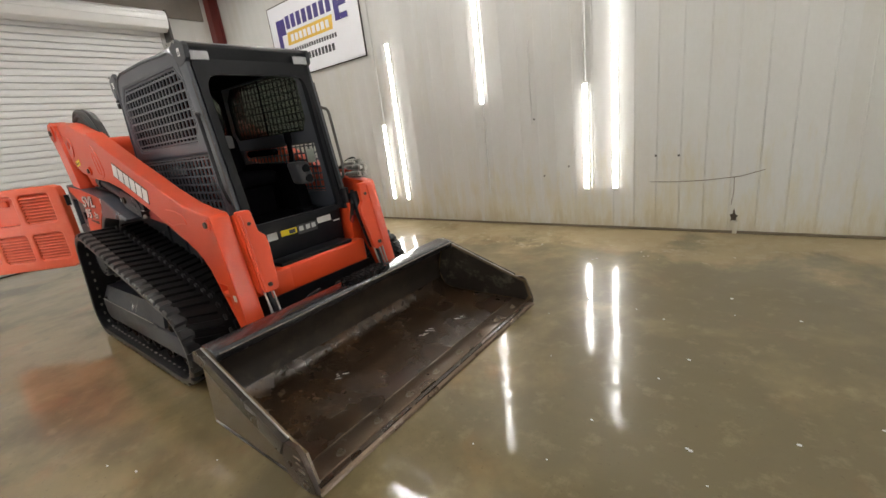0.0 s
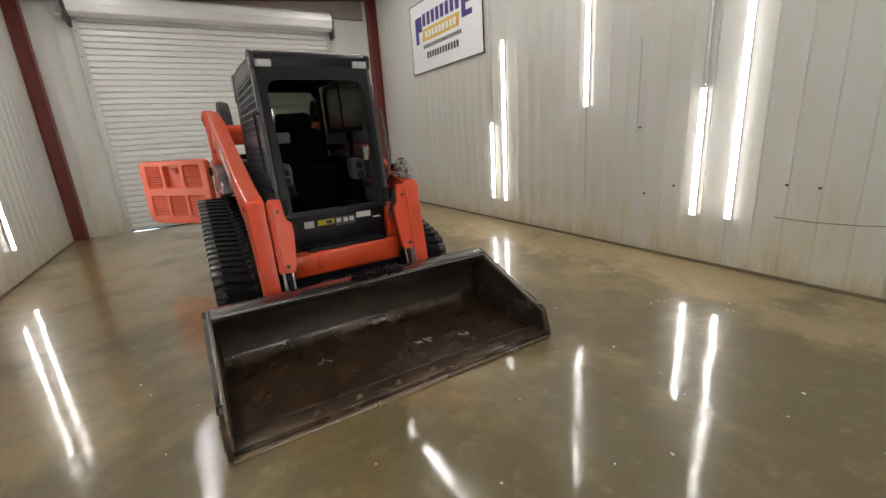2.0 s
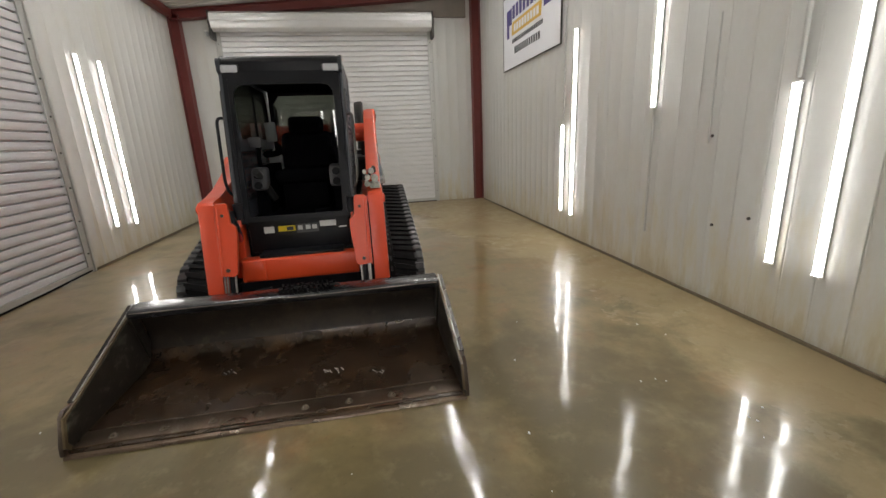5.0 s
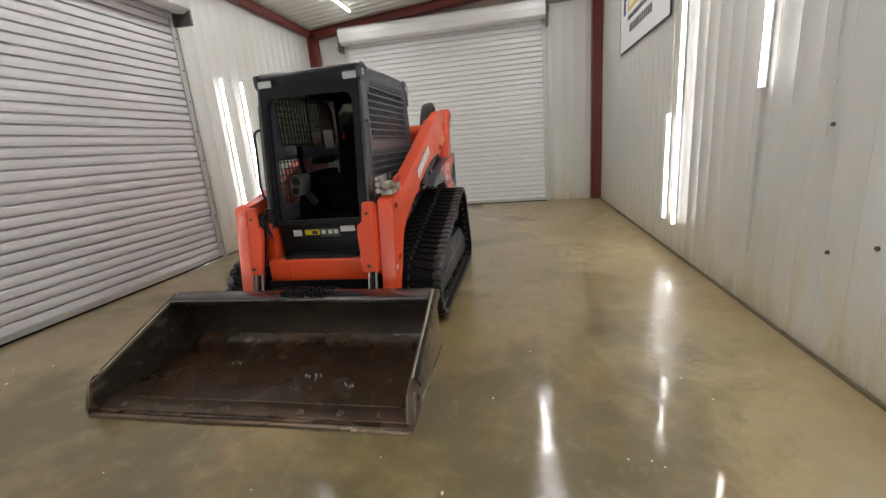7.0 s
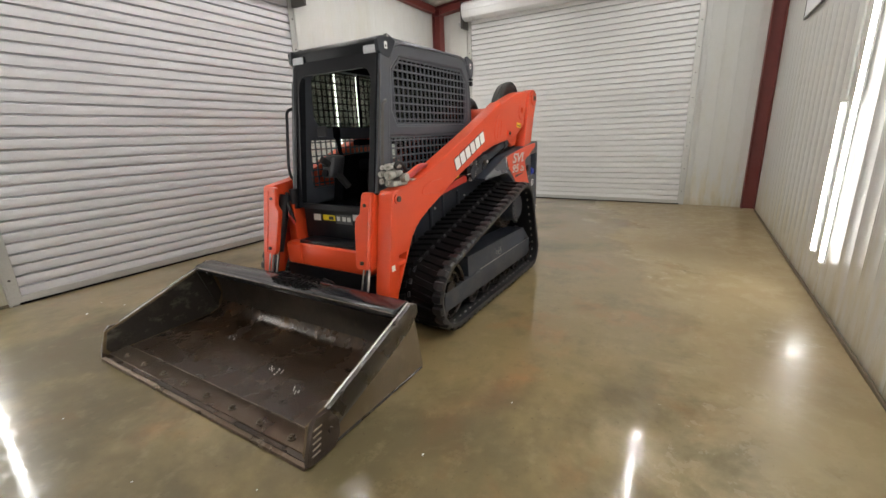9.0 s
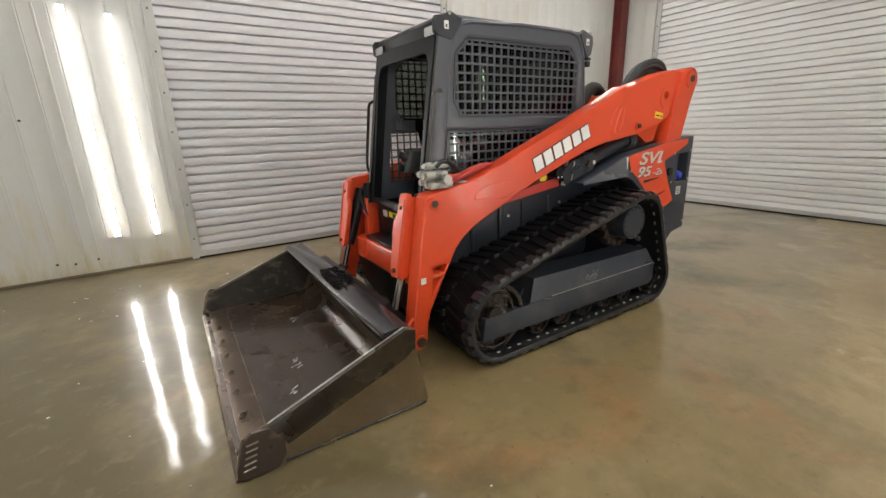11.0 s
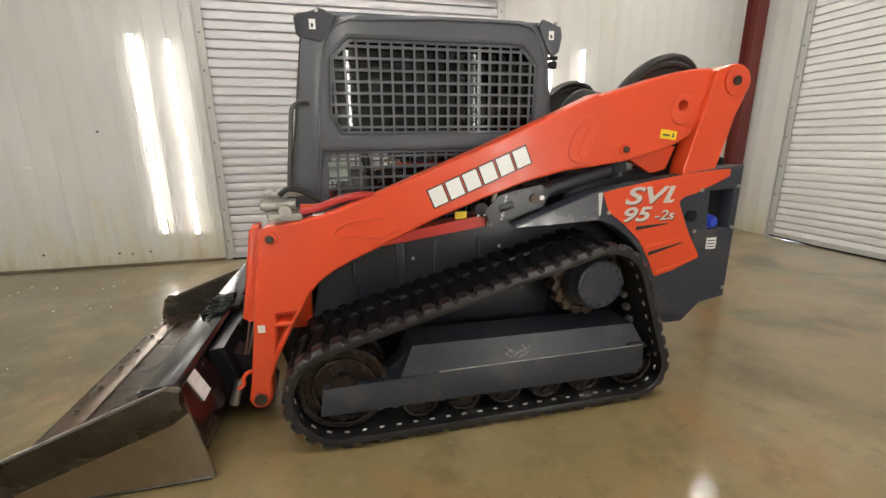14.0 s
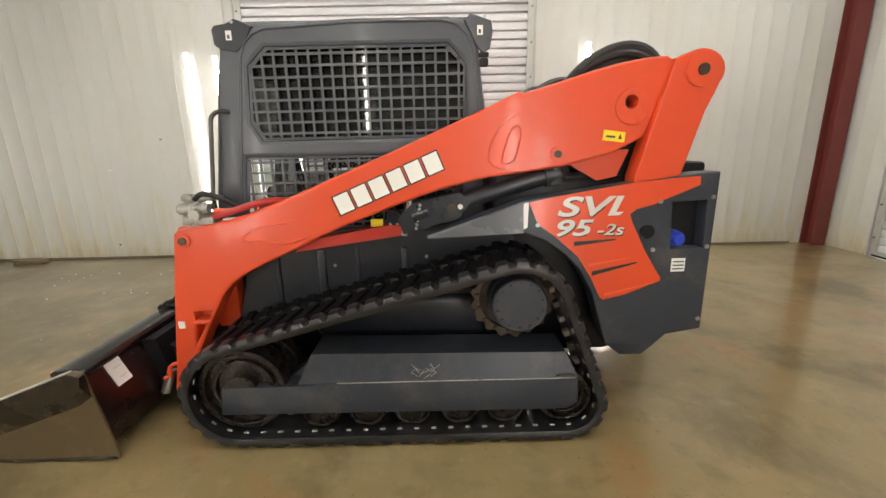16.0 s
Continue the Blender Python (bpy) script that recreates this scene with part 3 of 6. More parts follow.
def slat_mesh(width, pitch, groove, paint):
    """One corrugation of a roll-up curtain: a broad shallow pan and a narrow rolled groove. x along, z up, y out."""
    prof = [(0.0, -0.048), (groove, -0.048), (groove + 0.0025, -0.014), (groove + 0.0015, -0.004), (groove + 0.004, 0.0), (0.5 * pitch, 0.003), (pitch - 0.012, 0.0), (pitch - 0.005, -0.005), (pitch - 0.001, -0.016), (pitch, -0.048)]
    bm = bmesh.new()
    a = [bm.verts.new((0, y, z)) for z, y in prof]
    b = [bm.verts.new((width, y, z)) for z, y in prof]
    for i in range(len(prof) - 1):
        bm.faces.new((a[i], a[i + 1], b[i + 1], b[i]))
    return mesh_from(bm, "slat", paint, smooth=False)


def roll_up_door(name, width, height, place, label, gap, drum, lifted, groove, paint):
    """Built along +x from 0 to width, facing +y; place is its pose in the room."""
    door = thing(name, place.translation, label, "roll-up door", kind="structure")
    inner = Matrix.Translation(-place.translation) @ place

    def add(pname, bm, material, parent=door, plabel=""):
        bm.transform(inner)
        ob = new(pname, mesh_from(bm, pname, material))
        ob.parent = parent
        return tagged(ob, plabel)

    me = slat_mesh(width + 0.02, SLAT, groove, paint)
    z = gap
    while z < height + 0.02:
        ob = new("slat", me)
        ob.parent = door
        ob.matrix_basis = inner @ pose(-0.01, 0, z)
        z += SLAT
    bottom = bmesh.new()
    near, far = (0.0, width * 0.22) if lifted == "start" else (width, width * 0.84)
    other = width - near
    for y0, y1, z1 in ((-0.03, 0.028, gap + 0.03), (0.0285, 0.036, gap - 0.02)):
        add_prism(bottom, [(near, 0.026), (far, 0.003), (other, 0.003), (other, z1), (near, z1)], y0, y1)
    add("bottom_bar", bottom, M_GUIDE, plabel="dull metal bottom bar")
    # black strip drawn for the dark gap line under the curtain
    gap_line = bmesh.new()
    add_prism(gap_line, [(near, 0.020), (far, 0.0), (other, 0.0), (other, 0.020), (far, 0.020), (near, 0.040)], 0.0365, 0.046)
    add("bottom_seal", gap_line, M_RUBBER, plabel="black strip for the dark gap line along the floor")
    for x0, x1 in ((-0.075, 0.03), (width - 0.03, width + 0.075)):
        bm = bmesh.new()
        add_box(bm, x0, x1, 0.014, 0.03, 0, height, 0.003, 1)
        add_box(bm, x0 if x0 < 0 else x1 - 0.02, x0 + 0.02 if x0 < 0 else x1, 0.03, 0.055, 0, height, 0.003, 1)
        g = add("guide", bm, M_GUIDE)
        nut = cyl((0, 0, 0), (0, 0.012, 0), 0.011, 6)
        nm = mesh_from(nut, "guide_bolt", M_DARKSTEEL)
        for k in range(int(height / 0.42)):
            ob = new("guide_bolt", nm)
            ob.parent = g
            ob.matrix_basis = inner @ pose((x0 + x1) / 2, 0.03, 0.25 + 0.42 * k)
    if drum:
        z0, z1, out = drum
        prof = [(0.03, z0 + 0.02), (0.10, z0), (0.22, z0 - 0.02), (0.33, z0 + 0.03), (0.375, z0 + 0.11), (0.385, z0 + 0.2), (0.36, z0 + 0.29), (0.28, z1), (0.03, z1)]
        bm = bmesh.new()
        ends = []
        for x in (-0.03, width + 0.03):
            ends.append([bm.verts.new((x, y, z)) for y, z in prof])
        n = len(prof)
        for i in range(n):
            bm.faces.new((ends[0][i], ends[0][(i + 1) % n], ends[1][(i + 1) % n], ends[1][i]))
        bm.faces.new(ends[0]), bm.faces.new(ends[1])
        bmesh.ops.recalc_face_normals(bm, faces=bm.faces[:])
        add("hood", bm, paint, plabel="white sheet-metal barrel hood")
        for k, (y, z) in enumerate(((0.388, z0 + 0.15), (0.378, z0 + 0.25))):
            bm = sweep([(-0.03, y, z), (width + 0.03, y, z)], 0.007, 6)
            add("hood_bead", bm, paint)
        for x0 in (-0.085, width + 0.04):
            bm = bmesh.new()
            add_box(bm, x0, x0 + 0.045, 0.02, 0.3, z0 - 0.16, z1 + 0.02, 0.006)
            add_cyl(bm, (x0 - 0.02, 0.2, z0 + 0.16), (x0 + 0.065, 0.2, z0 + 0.16), 0.06, 14)
            add("bracket", bm, M_DARKSTEEL, plabel="dark greasy steel bracket")
    return door


door_west = roll_up_door("door_1", W_DOOR[1] - W_DOOR[0], W_DOOR[2], pose(WEST, W_DOOR[1], 0, 0, 0, -90),
                         "closed white corrugated roll-up door with a barrel hood", 0.05, (3.82, 4.16, 0.36), "end", 0.012, M_DOOR)
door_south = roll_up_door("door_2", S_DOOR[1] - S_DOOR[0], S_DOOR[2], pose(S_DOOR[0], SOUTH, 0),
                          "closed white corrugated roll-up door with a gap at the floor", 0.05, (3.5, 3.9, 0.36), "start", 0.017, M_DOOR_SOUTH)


# ---- lights ----
def tube_light(name, p0, p1, out, label, group):
    """A strip light from p0 to p1 on a shallow housing, facing the way out."""
    p0, p1, out = Vector(p0), Vector(p1), Vector(out).normalized()
    lamp = thing(name, p0, label, "strip light", group)
    d = (p1 - p0).normalized()
    side = d.cross(out)
    m = Matrix((side, out, d)).transposed().to_4x4()
    m.translation = p0
    L = (p1 - p0).length
    bm = box(-0.026, 0.026, 0.0, 0.016, 0, L, 0.003, 1)
    bm.transform(m)
    part("housing", bm, M_FIXTURE, lamp)
    # bright front strip and the dimmer shoulders of the diffuser
    core = M_TUBE if abs(out.z) < 0.5 else M_TUBE_HIGH
    bm = box(-0.018, 0.018, 0.0295, 0.0335, 0.015, L - 0.015)
    bm.transform(m)
    part("diffuser", bm, core, lamp, "glowing white diffuser")
    for e in (-1, 1):
        bm = bmesh.new()
        ends = [[bm.verts.new((e * a, b, z)) for a, b in ((0.018, 0.017), (0.018, 0.033), (0.024, 0.029), (0.028, 0.018))] for z in (0.015, L - 0.015)]
        bm.faces.new(ends[0]), bm.faces.new(ends[1])
        for k in range(4):
            bm.faces.new((ends[0][k], ends[0][(k + 1) % 4], ends[1][(k + 1) % 4], ends[1][k]))
        bmesh.ops.recalc_face_normals(bm, faces=bm.faces[:])
        bm.transform(m)
        part("diffuser_shoulder", bm, M_TUBE_SIDE, lamp)
    for z in (0.0, L - 0.016):
        bm = box(-0.03, 0.03, 0.0, 0.040, z, z + 0.016, 0.003, 1)
        bm.transform(m)
        part("end_cap", bm, M_FIXTURE, lamp)
    return lamp


NW, SW = NORTH - 0.014, SOUTH + 0.014
for x, z0, z1 in ((-4.65, 0.355, 1.59), (-4.335, 0.338, 2.745), (-2.752, 1.649, 4.08), (-1.364, 0.481, 1.715), (-1.033, 0.484, 2.9)):
    tube_light("wall_strip_light", (x, NW, z0), (x, NW, z1), (0, -1, 0), "lit white strip light upright on the ribbed wall", "upright wall strip lights")
for x, z0, z1 in ((-5.60, 0.45, 2.77), (-6.11, 0.40, 2.77), (-0.37, 0.391, 2.73), (-0.737, 0.364, 2.688)):
    tube_light("wall_strip_light", (x, SW, z0), (x, SW, z1), (0, 1, 0), "lit white strip light upright on the ribbed wall", "upright wall strip lights")
# fill lights added on the unseen end wall, to brighten the machine's front
for y in (1.3, 1.62, 2.6, 2.92):
    tube_light("wall_strip_light", (EAST + 0.026, y, 0.40), (EAST + 0.026, y, 2.80), (-1, 0, 0), "added fill strip light on the unseen end wall", "upright wall strip lights")
for y in (0.07, 3.8):
    for x in ((-8.3, -5.5, -2.7) if y < 1 else (-8.2, -5.4, -2.6, 0.4)):
        z = roof_z(y) - 0.02
        tube_light("ceiling_strip_light", (x, y, z), (x + 2.4, y, z), (0, 0, -1), "lit white strip light under the metal roof", "ceiling strip lights")


def conduit(name, x, y, z0, z1, label, r=0.011):
    return solid(name, sweep([(x, y, z0), (x, y, z1)], r, 8), M_CONDUIT, label, "conduit")


conduit("conduit", -2.752, NORTH - 0.025, 0.44, 1.649, "thin grey cable conduit below a strip light")
conduit("conduit", -4.65, NORTH - 0.025, 1.6, 4.3, "thin grey cable conduit above a strip light")
conduit("conduit", -1.364, NORTH - 0.03, 1.73, 4.3, "grey flexible cable conduit above a strip light", 0.017)
conduit("conduit", -0.915, SOUTH + 0.025, 0.62, 3.9, "thin dark cable beside a strip light", 0.008)
part("sheet_lap", box(-0.15, -0.17, SOUTH + 0.002, SOUTH + 0.010, 0.12, 4.05, 0.002, 1), M_WALL, wall_south, "bent edge of the overlapping sheet")
# no cable here: a pale bar drawn for a reflection streak
conduit("conduit", -2.05, NORTH - 0.02, 1.32, 2.3, "thin pale bar drawn for a reflection streak on the ribbed wall", 0.007)

# ---- the sign ----
SX0, SX1, SZ0, SZ1 = -7.215, -4.805, 2.67, 3.89
sign = thing("wall_sign", (SX0, NORTH - 0.03, SZ0), "white board sign with purple blocks and a yellow band", "sign")
part("board", box(SX0, SX1, NORTH - 0.03, NORTH - 0.014, SZ0, SZ1, 0.003, 1), M_SIGN, sign)
bm = bmesh.new()
for a in ((SX0 - 0.012, SX1 + 0.012, SZ0 - 0.014, SZ0), (SX0 - 0.012, SX1 + 0.012, SZ1, SZ1 + 0.014), (SX0 - 0.012, SX0, SZ0, SZ1), (SX1, SX1 + 0.012, SZ0, SZ1)):
    add_box(bm, a[0], a[1], NORTH - 0.034, NORTH - 0.014, a[2], a[3])
part("edge_trim", bm, M_DARKSTEEL, sign, "thin dark metal edging")


def sign_bar(name, u0, u1, v0, v1, material, lean=0.0, lift=0.034):
    y0, y1 = NORTH - lift, NORTH - lift + 0.003
    pts = [(SX0 + u0, SZ0 + v0), (SX0 + u1, SZ0 + v0), (SX0 + u1 + lean, SZ0 + v1), (SX0 + u0 + lean, SZ0 + v1)]
    part(name, prism(pts, y1, y0), material, sign)


sign_bar("purple_block", 0.20, 0.32, 0.52, 0.98, M_PURPLE)
sign_bar("purple_block", 0.325, 0.46, 0.72, 0.98, M_PURPLE)
for k in range(8):
    sign_bar("purple_block", 0.50 + 0.165 * k, 0.50 + 0.165 * k + 0.115, 0.79, 1.0, M_PURPLE)
sign_bar("purple_block", 1.84, 1.96, 0.62, 1.08, M_PURPLE)
for v in (0.62, 0.81, 0.99):
    sign_bar("purple_block", 1.965, 2.14, v, v + 0.085, M_PURPLE)
sign_bar("yellow_band", 0.46, 1.74, 0.53, 0.74, M_YELLOW, 0.03)
for k in range(9):
    sign_bar("pale_bar", 0.58 + 0.125 * k, 0.58 + 0.125 * k + 0.085, 0.575, 0.69, M_SIGN, 0.0, 0.0385)
for k in range(19):
    sign_bar("grey_bar", 0.48 + 0.071 * k, 0.48 + 0.071 * k + 0.048, 0.40, 0.465, M_INK)
for k in range(12):
    sign_bar("dark_bar", 0.60 + 0.095 * k, 0.60 + 0.095 * k + 0.062, 0.215, 0.325, M_INK)

# ---- the compact track loader ----
YC = 1.81
loader = thing("track_loader", (-3.4, YC, 0), "orange and charcoal compact track loader with its bucket down", "track loader")


def ys(s, a):
    return YC + s * a


# tracks: belt round the front idler, the raised sprocket and the rear idler
WHEELS = ((-2.575, 0.295, 0.295), (-3.967, 0.69, 0.282), (-4.222, 0.21, 0.21))


def track_line(shrink):
    """The closed belt line round the three wheels, shrunk inwards, evenly spaced and with its headings."""
    pts = []
    n = len(WHEELS)
    for i in range(n):
        (ax, az, ar), (bx, bz, br) = WHEELS[i], WHEELS[(i + 1) % n]
        dx, dz = bx - ax, bz - az
        d = math.hypot(dx, dz)
        base = math.atan2(dz, dx)
        off = math.acos(max(-1, min(1, (ar - br) / d)))
        pts.append((i, base - off))
    out = []
    for i in range(n):
        x, z, r = WHEELS[i]
        r -= shrink
        a0, a1 = pts[i - 1][1], pts[i][1]
        while a1 < a0:
            a1 += 2 * math.pi
        while a1 - a0 > 2 * math.pi:
            a1 -= 2 * math.pi
        steps = 26
        for k in range(steps + 1):
            a = a0 + (a1 - a0) * k / steps
            out.append(Vector((x + r * math.cos(a), 0, z + r * math.sin(a))))
    return out


def walk_line(line, count):
    """count evenly spaced points on the closed line, with the outward normal of each."""
    segs = [(line[i], line[(i + 1) % len(line)]) for i in range(len(line))]
    total = sum((b - a).length for a, b in segs)
    out = []
    for k in range(count):
        want = total * k / count
        for a, b in segs:
            L = (b - a).length
            if L > 1e-6 and want <= L:
                d = (b - a) / L
                out.append((a + d * want, d))
                break
            want -= L
    return out


line_probe = track_line(0.0)
# the loop turns one way only; find which side is out
area = sum(a.x * b.z - b.x * a.z for a, b in zip(line_probe, line_probe[1:] + line_probe[:1]))
TURN_OUT = 1 if area < 0 else -1
PITCHES = 56


def lug_mesh(name, w0, w1, lean):
    """A tread block: x along the belt, y across, z outwards; it tapers up and leans across the belt."""
    bm = bmesh.new()
    rings = []
    for z, k in ((-0.004, 1.0), (0.013, 0.95), (0.019, 0.82)):
        L = 0.027 * k
        rings.append([bm.verts.new(p) for p in ((-L + lean * w0, w0, z), (L + lean * w0, w0, z), (L * 0.9, (w0 + w1) / 2, z),
                                                 (L + lean * w1, w1, z), (-L + lean * w1, w1, z), (-L * 0.9, (w0 + w1) / 2, z))])
    for a, b in zip(rings, rings[1:]):
        for i in range(6):
            bm.faces.new((a[i], a[(i + 1) % 6], b[(i + 1) % 6], b[i]))
    bm.faces.new(rings[-1])
    bmesh.ops.recalc_face_normals(bm, faces=bm.faces[:])
    return mesh_from(bm, name, M_RUBBER)


LUG_A = lug_mesh("tread_lug", -0.095, 0.095, 0.24)
LUG_B = lug_mesh("tread_lug", -0.082, 0.082, -0.24)
bm = bmesh.new()
add_box(bm, -0.020, 0.020, -0.008, 0.008, -0.004, 0.022, 0.003, 1)
BRIDGE = mesh_from(bm, "tread_bridge", M_BELT)
bm = bmesh.new()
add_box(bm, -0.018, 0.018, -0.022, 0.022, -0.03, 0.004, 0.006, 1)
TOOTH = mesh_from(bm, "guide_tooth", M_STEEL)
bm = bmesh.new()
add_box(bm, -0.013, 0.013, -0.007, 0.007, -0.005, 0.003, 0.003, 1)
STUD = mesh_from(bm, "edge_stud", M_CAST)

T_IN, T_OUT = 0.495, 0.972
for s in (1, -1):
    # belt section, walked round the loop; the outer rim is notched between the tread blocks
    count = PITCHES * 8
    base_line = walk_line(track_line(0.029), count)
    bm = bmesh.new()
    loops = []
    # (depth from the tread tops, depth between the blocks, distance out); the rim faces slope outwards
    for tall, low, y in ((0.058, 0.058, T_IN), (0.026, 0.026, T_IN), (0.026, 0.026, T_OUT - 0.078), (0.010, 0.026, T_OUT - 0.072), (0.007, 0.027, T_OUT - 0.030), (0.012, 0.030, T_OUT - 0.006), (0.028, 0.036, T_OUT + 0.003), (0.052, 0.052, T_OUT + 0.004), (0.064, 0.064, T_OUT - 0.002), (0.063, 0.063, T_OUT - 0.030), (0.058, 0.058, T_OUT - 0.038)):
        ring = []
        for k, (p, d) in enumerate(base_line):
            up = Vector((-d.z, 0, d.x)) * TURN_OUT
            q = p + up * (0.029 - (tall if k % 8 not in (3, 4, 5) else low))
            ring.append(bm.verts.new((q.x, ys(s, y), q.z)))
        loops.append(ring)
    for strip, (a, b) in enumerate(zip(loops, loops[1:] + loops[:1])):
        for i in range(count):
            j = (i + 1) % count
            bm.faces.new((a[i], a[j], b[j], b[i])).material_index = 1 if strip < 3 else 0
    bmesh.ops.recalc_face_normals(bm, faces=bm.faces[:])
    track = part("track_belt", bm, M_BELT, loader, "black rubber track with chevron tread blocks")
    track.data.materials.append(M_RUBBER)
    for k, (p, d) in enumerate(walk_line(track_line(0.029), PITCHES * 2)):
        up = Vector((-d.z, 0, d.x)) * TURN_OUT
        m = Matrix((d, up.cross(d), up)).transposed().to_4x4()
        if k % 2 == 0:
            m.translation = (p.x, ys(s, T_OUT - 0.150), p.z)
            piece("tread_lug", LUG_A, track, m)
            m.translation = (p.x, ys(s, T_IN + 0.205), p.z)
            piece("tread_bridge", BRIDGE, track, m)
        else:
            m.translation = (p.x, ys(s, T_IN + 0.090), p.z)
            piece("tread_lug", LUG_B, track, m)
    for k, (p, d) in enumerate(walk_line(track_line(0.06), PITCHES)):
        up = Vector((-d.z, 0, d.x)) * TURN_OUT
        m = Matrix((d, up.cross(d), up)).transposed().to_4x4()
        m.translation = (p.x, ys(s, 0.75), p.z)
        piece("guide_tooth", TOOTH, track, m)
        m.translation = Vector((p.x, ys(s, T_OUT - 0.056), p.z)) - up * 0.003
        piece("edge_stud", STUD, track, m)

    # sprocket with its teeth and final drive
    sx, sz = WHEELS[1][0], WHEELS[1][1] + 0.02
    hx = sx - 0.018
    loop = []
    for k in range(17):
        for f, r in ((0.0, 0.200), (0.14, 0.203), (0.26, 0.212), (0.38, 0.219), (0.5, 0.221), (0.62, 0.219), (0.74, 0.212), (0.86, 0.203)):
            a = 2 * math.pi * (k + f) / 17
            loop.append((sx + r * math.cos(a), sz + r * math.sin(a)))
    bm = prism(loop, ys(s, 0.70), ys(s, 0.765), holes=[disc_loop(sx, sz, 0.168, 34)], bevel=0.006)
    sprocket = part("drive_sprocket", bm, M_RUST, loader, "worn steel drive sprocket")
    bm = cyl((sx, ys(s, 0.52), sz), (sx, ys(s, 0.735), sz), 0.172, 34)
    part("sprocket_web", bm, M_WHEEL, sprocket)
    bm = cyl((hx, ys(s, 0.73), sz), (hx, ys(s, 0.80), sz), 0.150, 36, 0.146)
    add_cyl(bm, (hx, ys(s, 0.80), sz), (hx, ys(s, 0.872), sz), 0.142, 36, 0.138)
    add_cyl(bm, (hx, ys(s, 0.872), sz), (hx, ys(s, 0.880), sz), 0.138, 36, 0.130)
    part("final_drive", bm, M_FRAME, sprocket)
    nut = mesh_from(cyl((0, 0, 0), (0, 0.009, 0), 0.008, 6), "hub_bolt", M_FRAME)
    for k in range(14):
        a = 2 * math.pi * (k + 0.5) / 14
        piece("hub_bolt", nut, sprocket, pose(hx + 0.115 * math.cos(a), ys(s, 0.879) + (0 if s > 0 else -0.009), sz + 0.115 * math.sin(a)))
    ring_nut = mesh_from(cyl((0, 0, 0), (0, 0.014, 0), 0.010, 6), "ring_bolt", M_RUST)
    for k in range(16):
        a = 2 * math.pi * (k + 0.3) / 16
        piece("ring_bolt", ring_nut, sprocket, pose(sx + 0.183 * math.cos(a), ys(s, 0.764) + (0 if s > 0 else -0.014), sz + 0.183 * math.sin(a)))

    # idlers
    for (cx, cz), r in (((WHEELS[0][0], WHEELS[0][1]), 0.222), ((WHEELS[2][0], WHEELS[2][1]), 0.138)):
        bm = bmesh.new()
        for a, b in ((0.60, 0.69), (0.81, 0.895)):
            add_prism(bm, disc_loop(cx, cz, r, 40), ys(s, a), ys(s, b), holes=[disc_loop(cx, cz, r * 0.86, 40)], bevel=0.006)
            add_prism(bm, disc_loop(cx, cz, r * 0.72, 36), ys(s, a), ys(s, b - 0.012), holes=[disc_loop(cx, cz, r * 0.62, 36)], bevel=0.005)
            add_cyl(bm, (cx, ys(s, a + 0.02), cz), (cx, ys(s, b - 0.035), cz), r * 0.88, 36)
        add_cyl(bm, (cx, ys(s, 0.58), cz), (cx, ys(s, 0.90), cz), r * 0.35, 20)
        part("idler_wheel", bm, M_WHEEL, loader, "dark oily steel idler wheel")
    # rollers
    for x in (-2.96, -3.20, -3.435, -3.68, -3.915):
        bm = bmesh.new()
        for a, b in ((0.62, 0.70), (0.80, 0.89)):
            add_prism(bm, disc_loop(x, 0.165, 0.10, 28), ys(s, a), ys(s, b), holes=[disc_loop(x, 0.165, 0.082, 28)], bevel=0.005)
            add_cyl(bm, (x, ys(s, a + 0.01), 0.165), (x, ys(s, b - 0.02), 0.165), 0.084, 24)
        add_cyl(bm, (x, ys(s, 0.6), 0.165), (x, ys(s, 0.893), 0.165), 0.035, 16)
        part("track_roller", bm, M_WHEEL, loader)
    # track frame: lower face upright, upper face leaning in
    bm = bmesh.new()
    low = [(-2.455, 0.160), (-2.475, 0.312), (-2.965, 0.317), (-3.0, 0.327), (-4.285, 0.325), (-4.29, 0.18), (-4.235, 0.147)]
    add_prism(bm, low, ys(s, 0.66), ys(s, 0.905), bevel=0.007)
    upper = bmesh.new()
    a = [(-2.86, 0.322), (-4.283, 0.326), (-4.23, 0.445), (-2.93, 0.466)]
    ring0 = [upper.verts.new((x, ys(s, 0.897), z)) for x, z in a[:2]] + [upper.verts.new((x, ys(s, 0.855), z)) for x, z in a[2:]]
    ring1 = [upper.verts.new((x, ys(s, 0.64), z)) for x, z in a]
    upper.faces.new(ring0), upper.faces.new(ring1)
    for i in range(4):
        upper.faces.new((ring0[i], ring0[(i + 1) % 4], ring1[(i + 1) % 4], ring1[i]))
    bmesh.ops.recalc_face_normals(upper, faces=upper.faces[:])
    frame_part = part("track_frame", bm, M_FRAME, loader, "charcoal steel track frame, scratched")
    part("frame_top", upper, M_FRAME, frame_part)
    part("frame_notch", prism([(-2.95, 0.318), (-2.97, 0.332), (-3.055, 0.308), (-3.055, 0.30)], ys(s, 0.903), ys(s, 0.909)), M_FRAME, frame_part)
    part("frame_web", prism([(-2.80, 0.318), (-2.97, 0.318), (-2.97, 0.45)], ys(s, 0.72), ys(s, 0.80)), M_FRAME, frame_part)
    # a pale strip standing in for the highlight along the fold, and a patch of scratches below it
    part("worn_fold", sweep([(-3.06, ys(s, 0.9045), 0.3275), (-3.6, ys(s, 0.905), 0.3275), (-4.27, ys(s, 0.9045), 0.3255)], 0.0032, 6), M_CAST, frame_part)
    marks = bmesh.new()
    rng_marks = random.Random(12 + s)
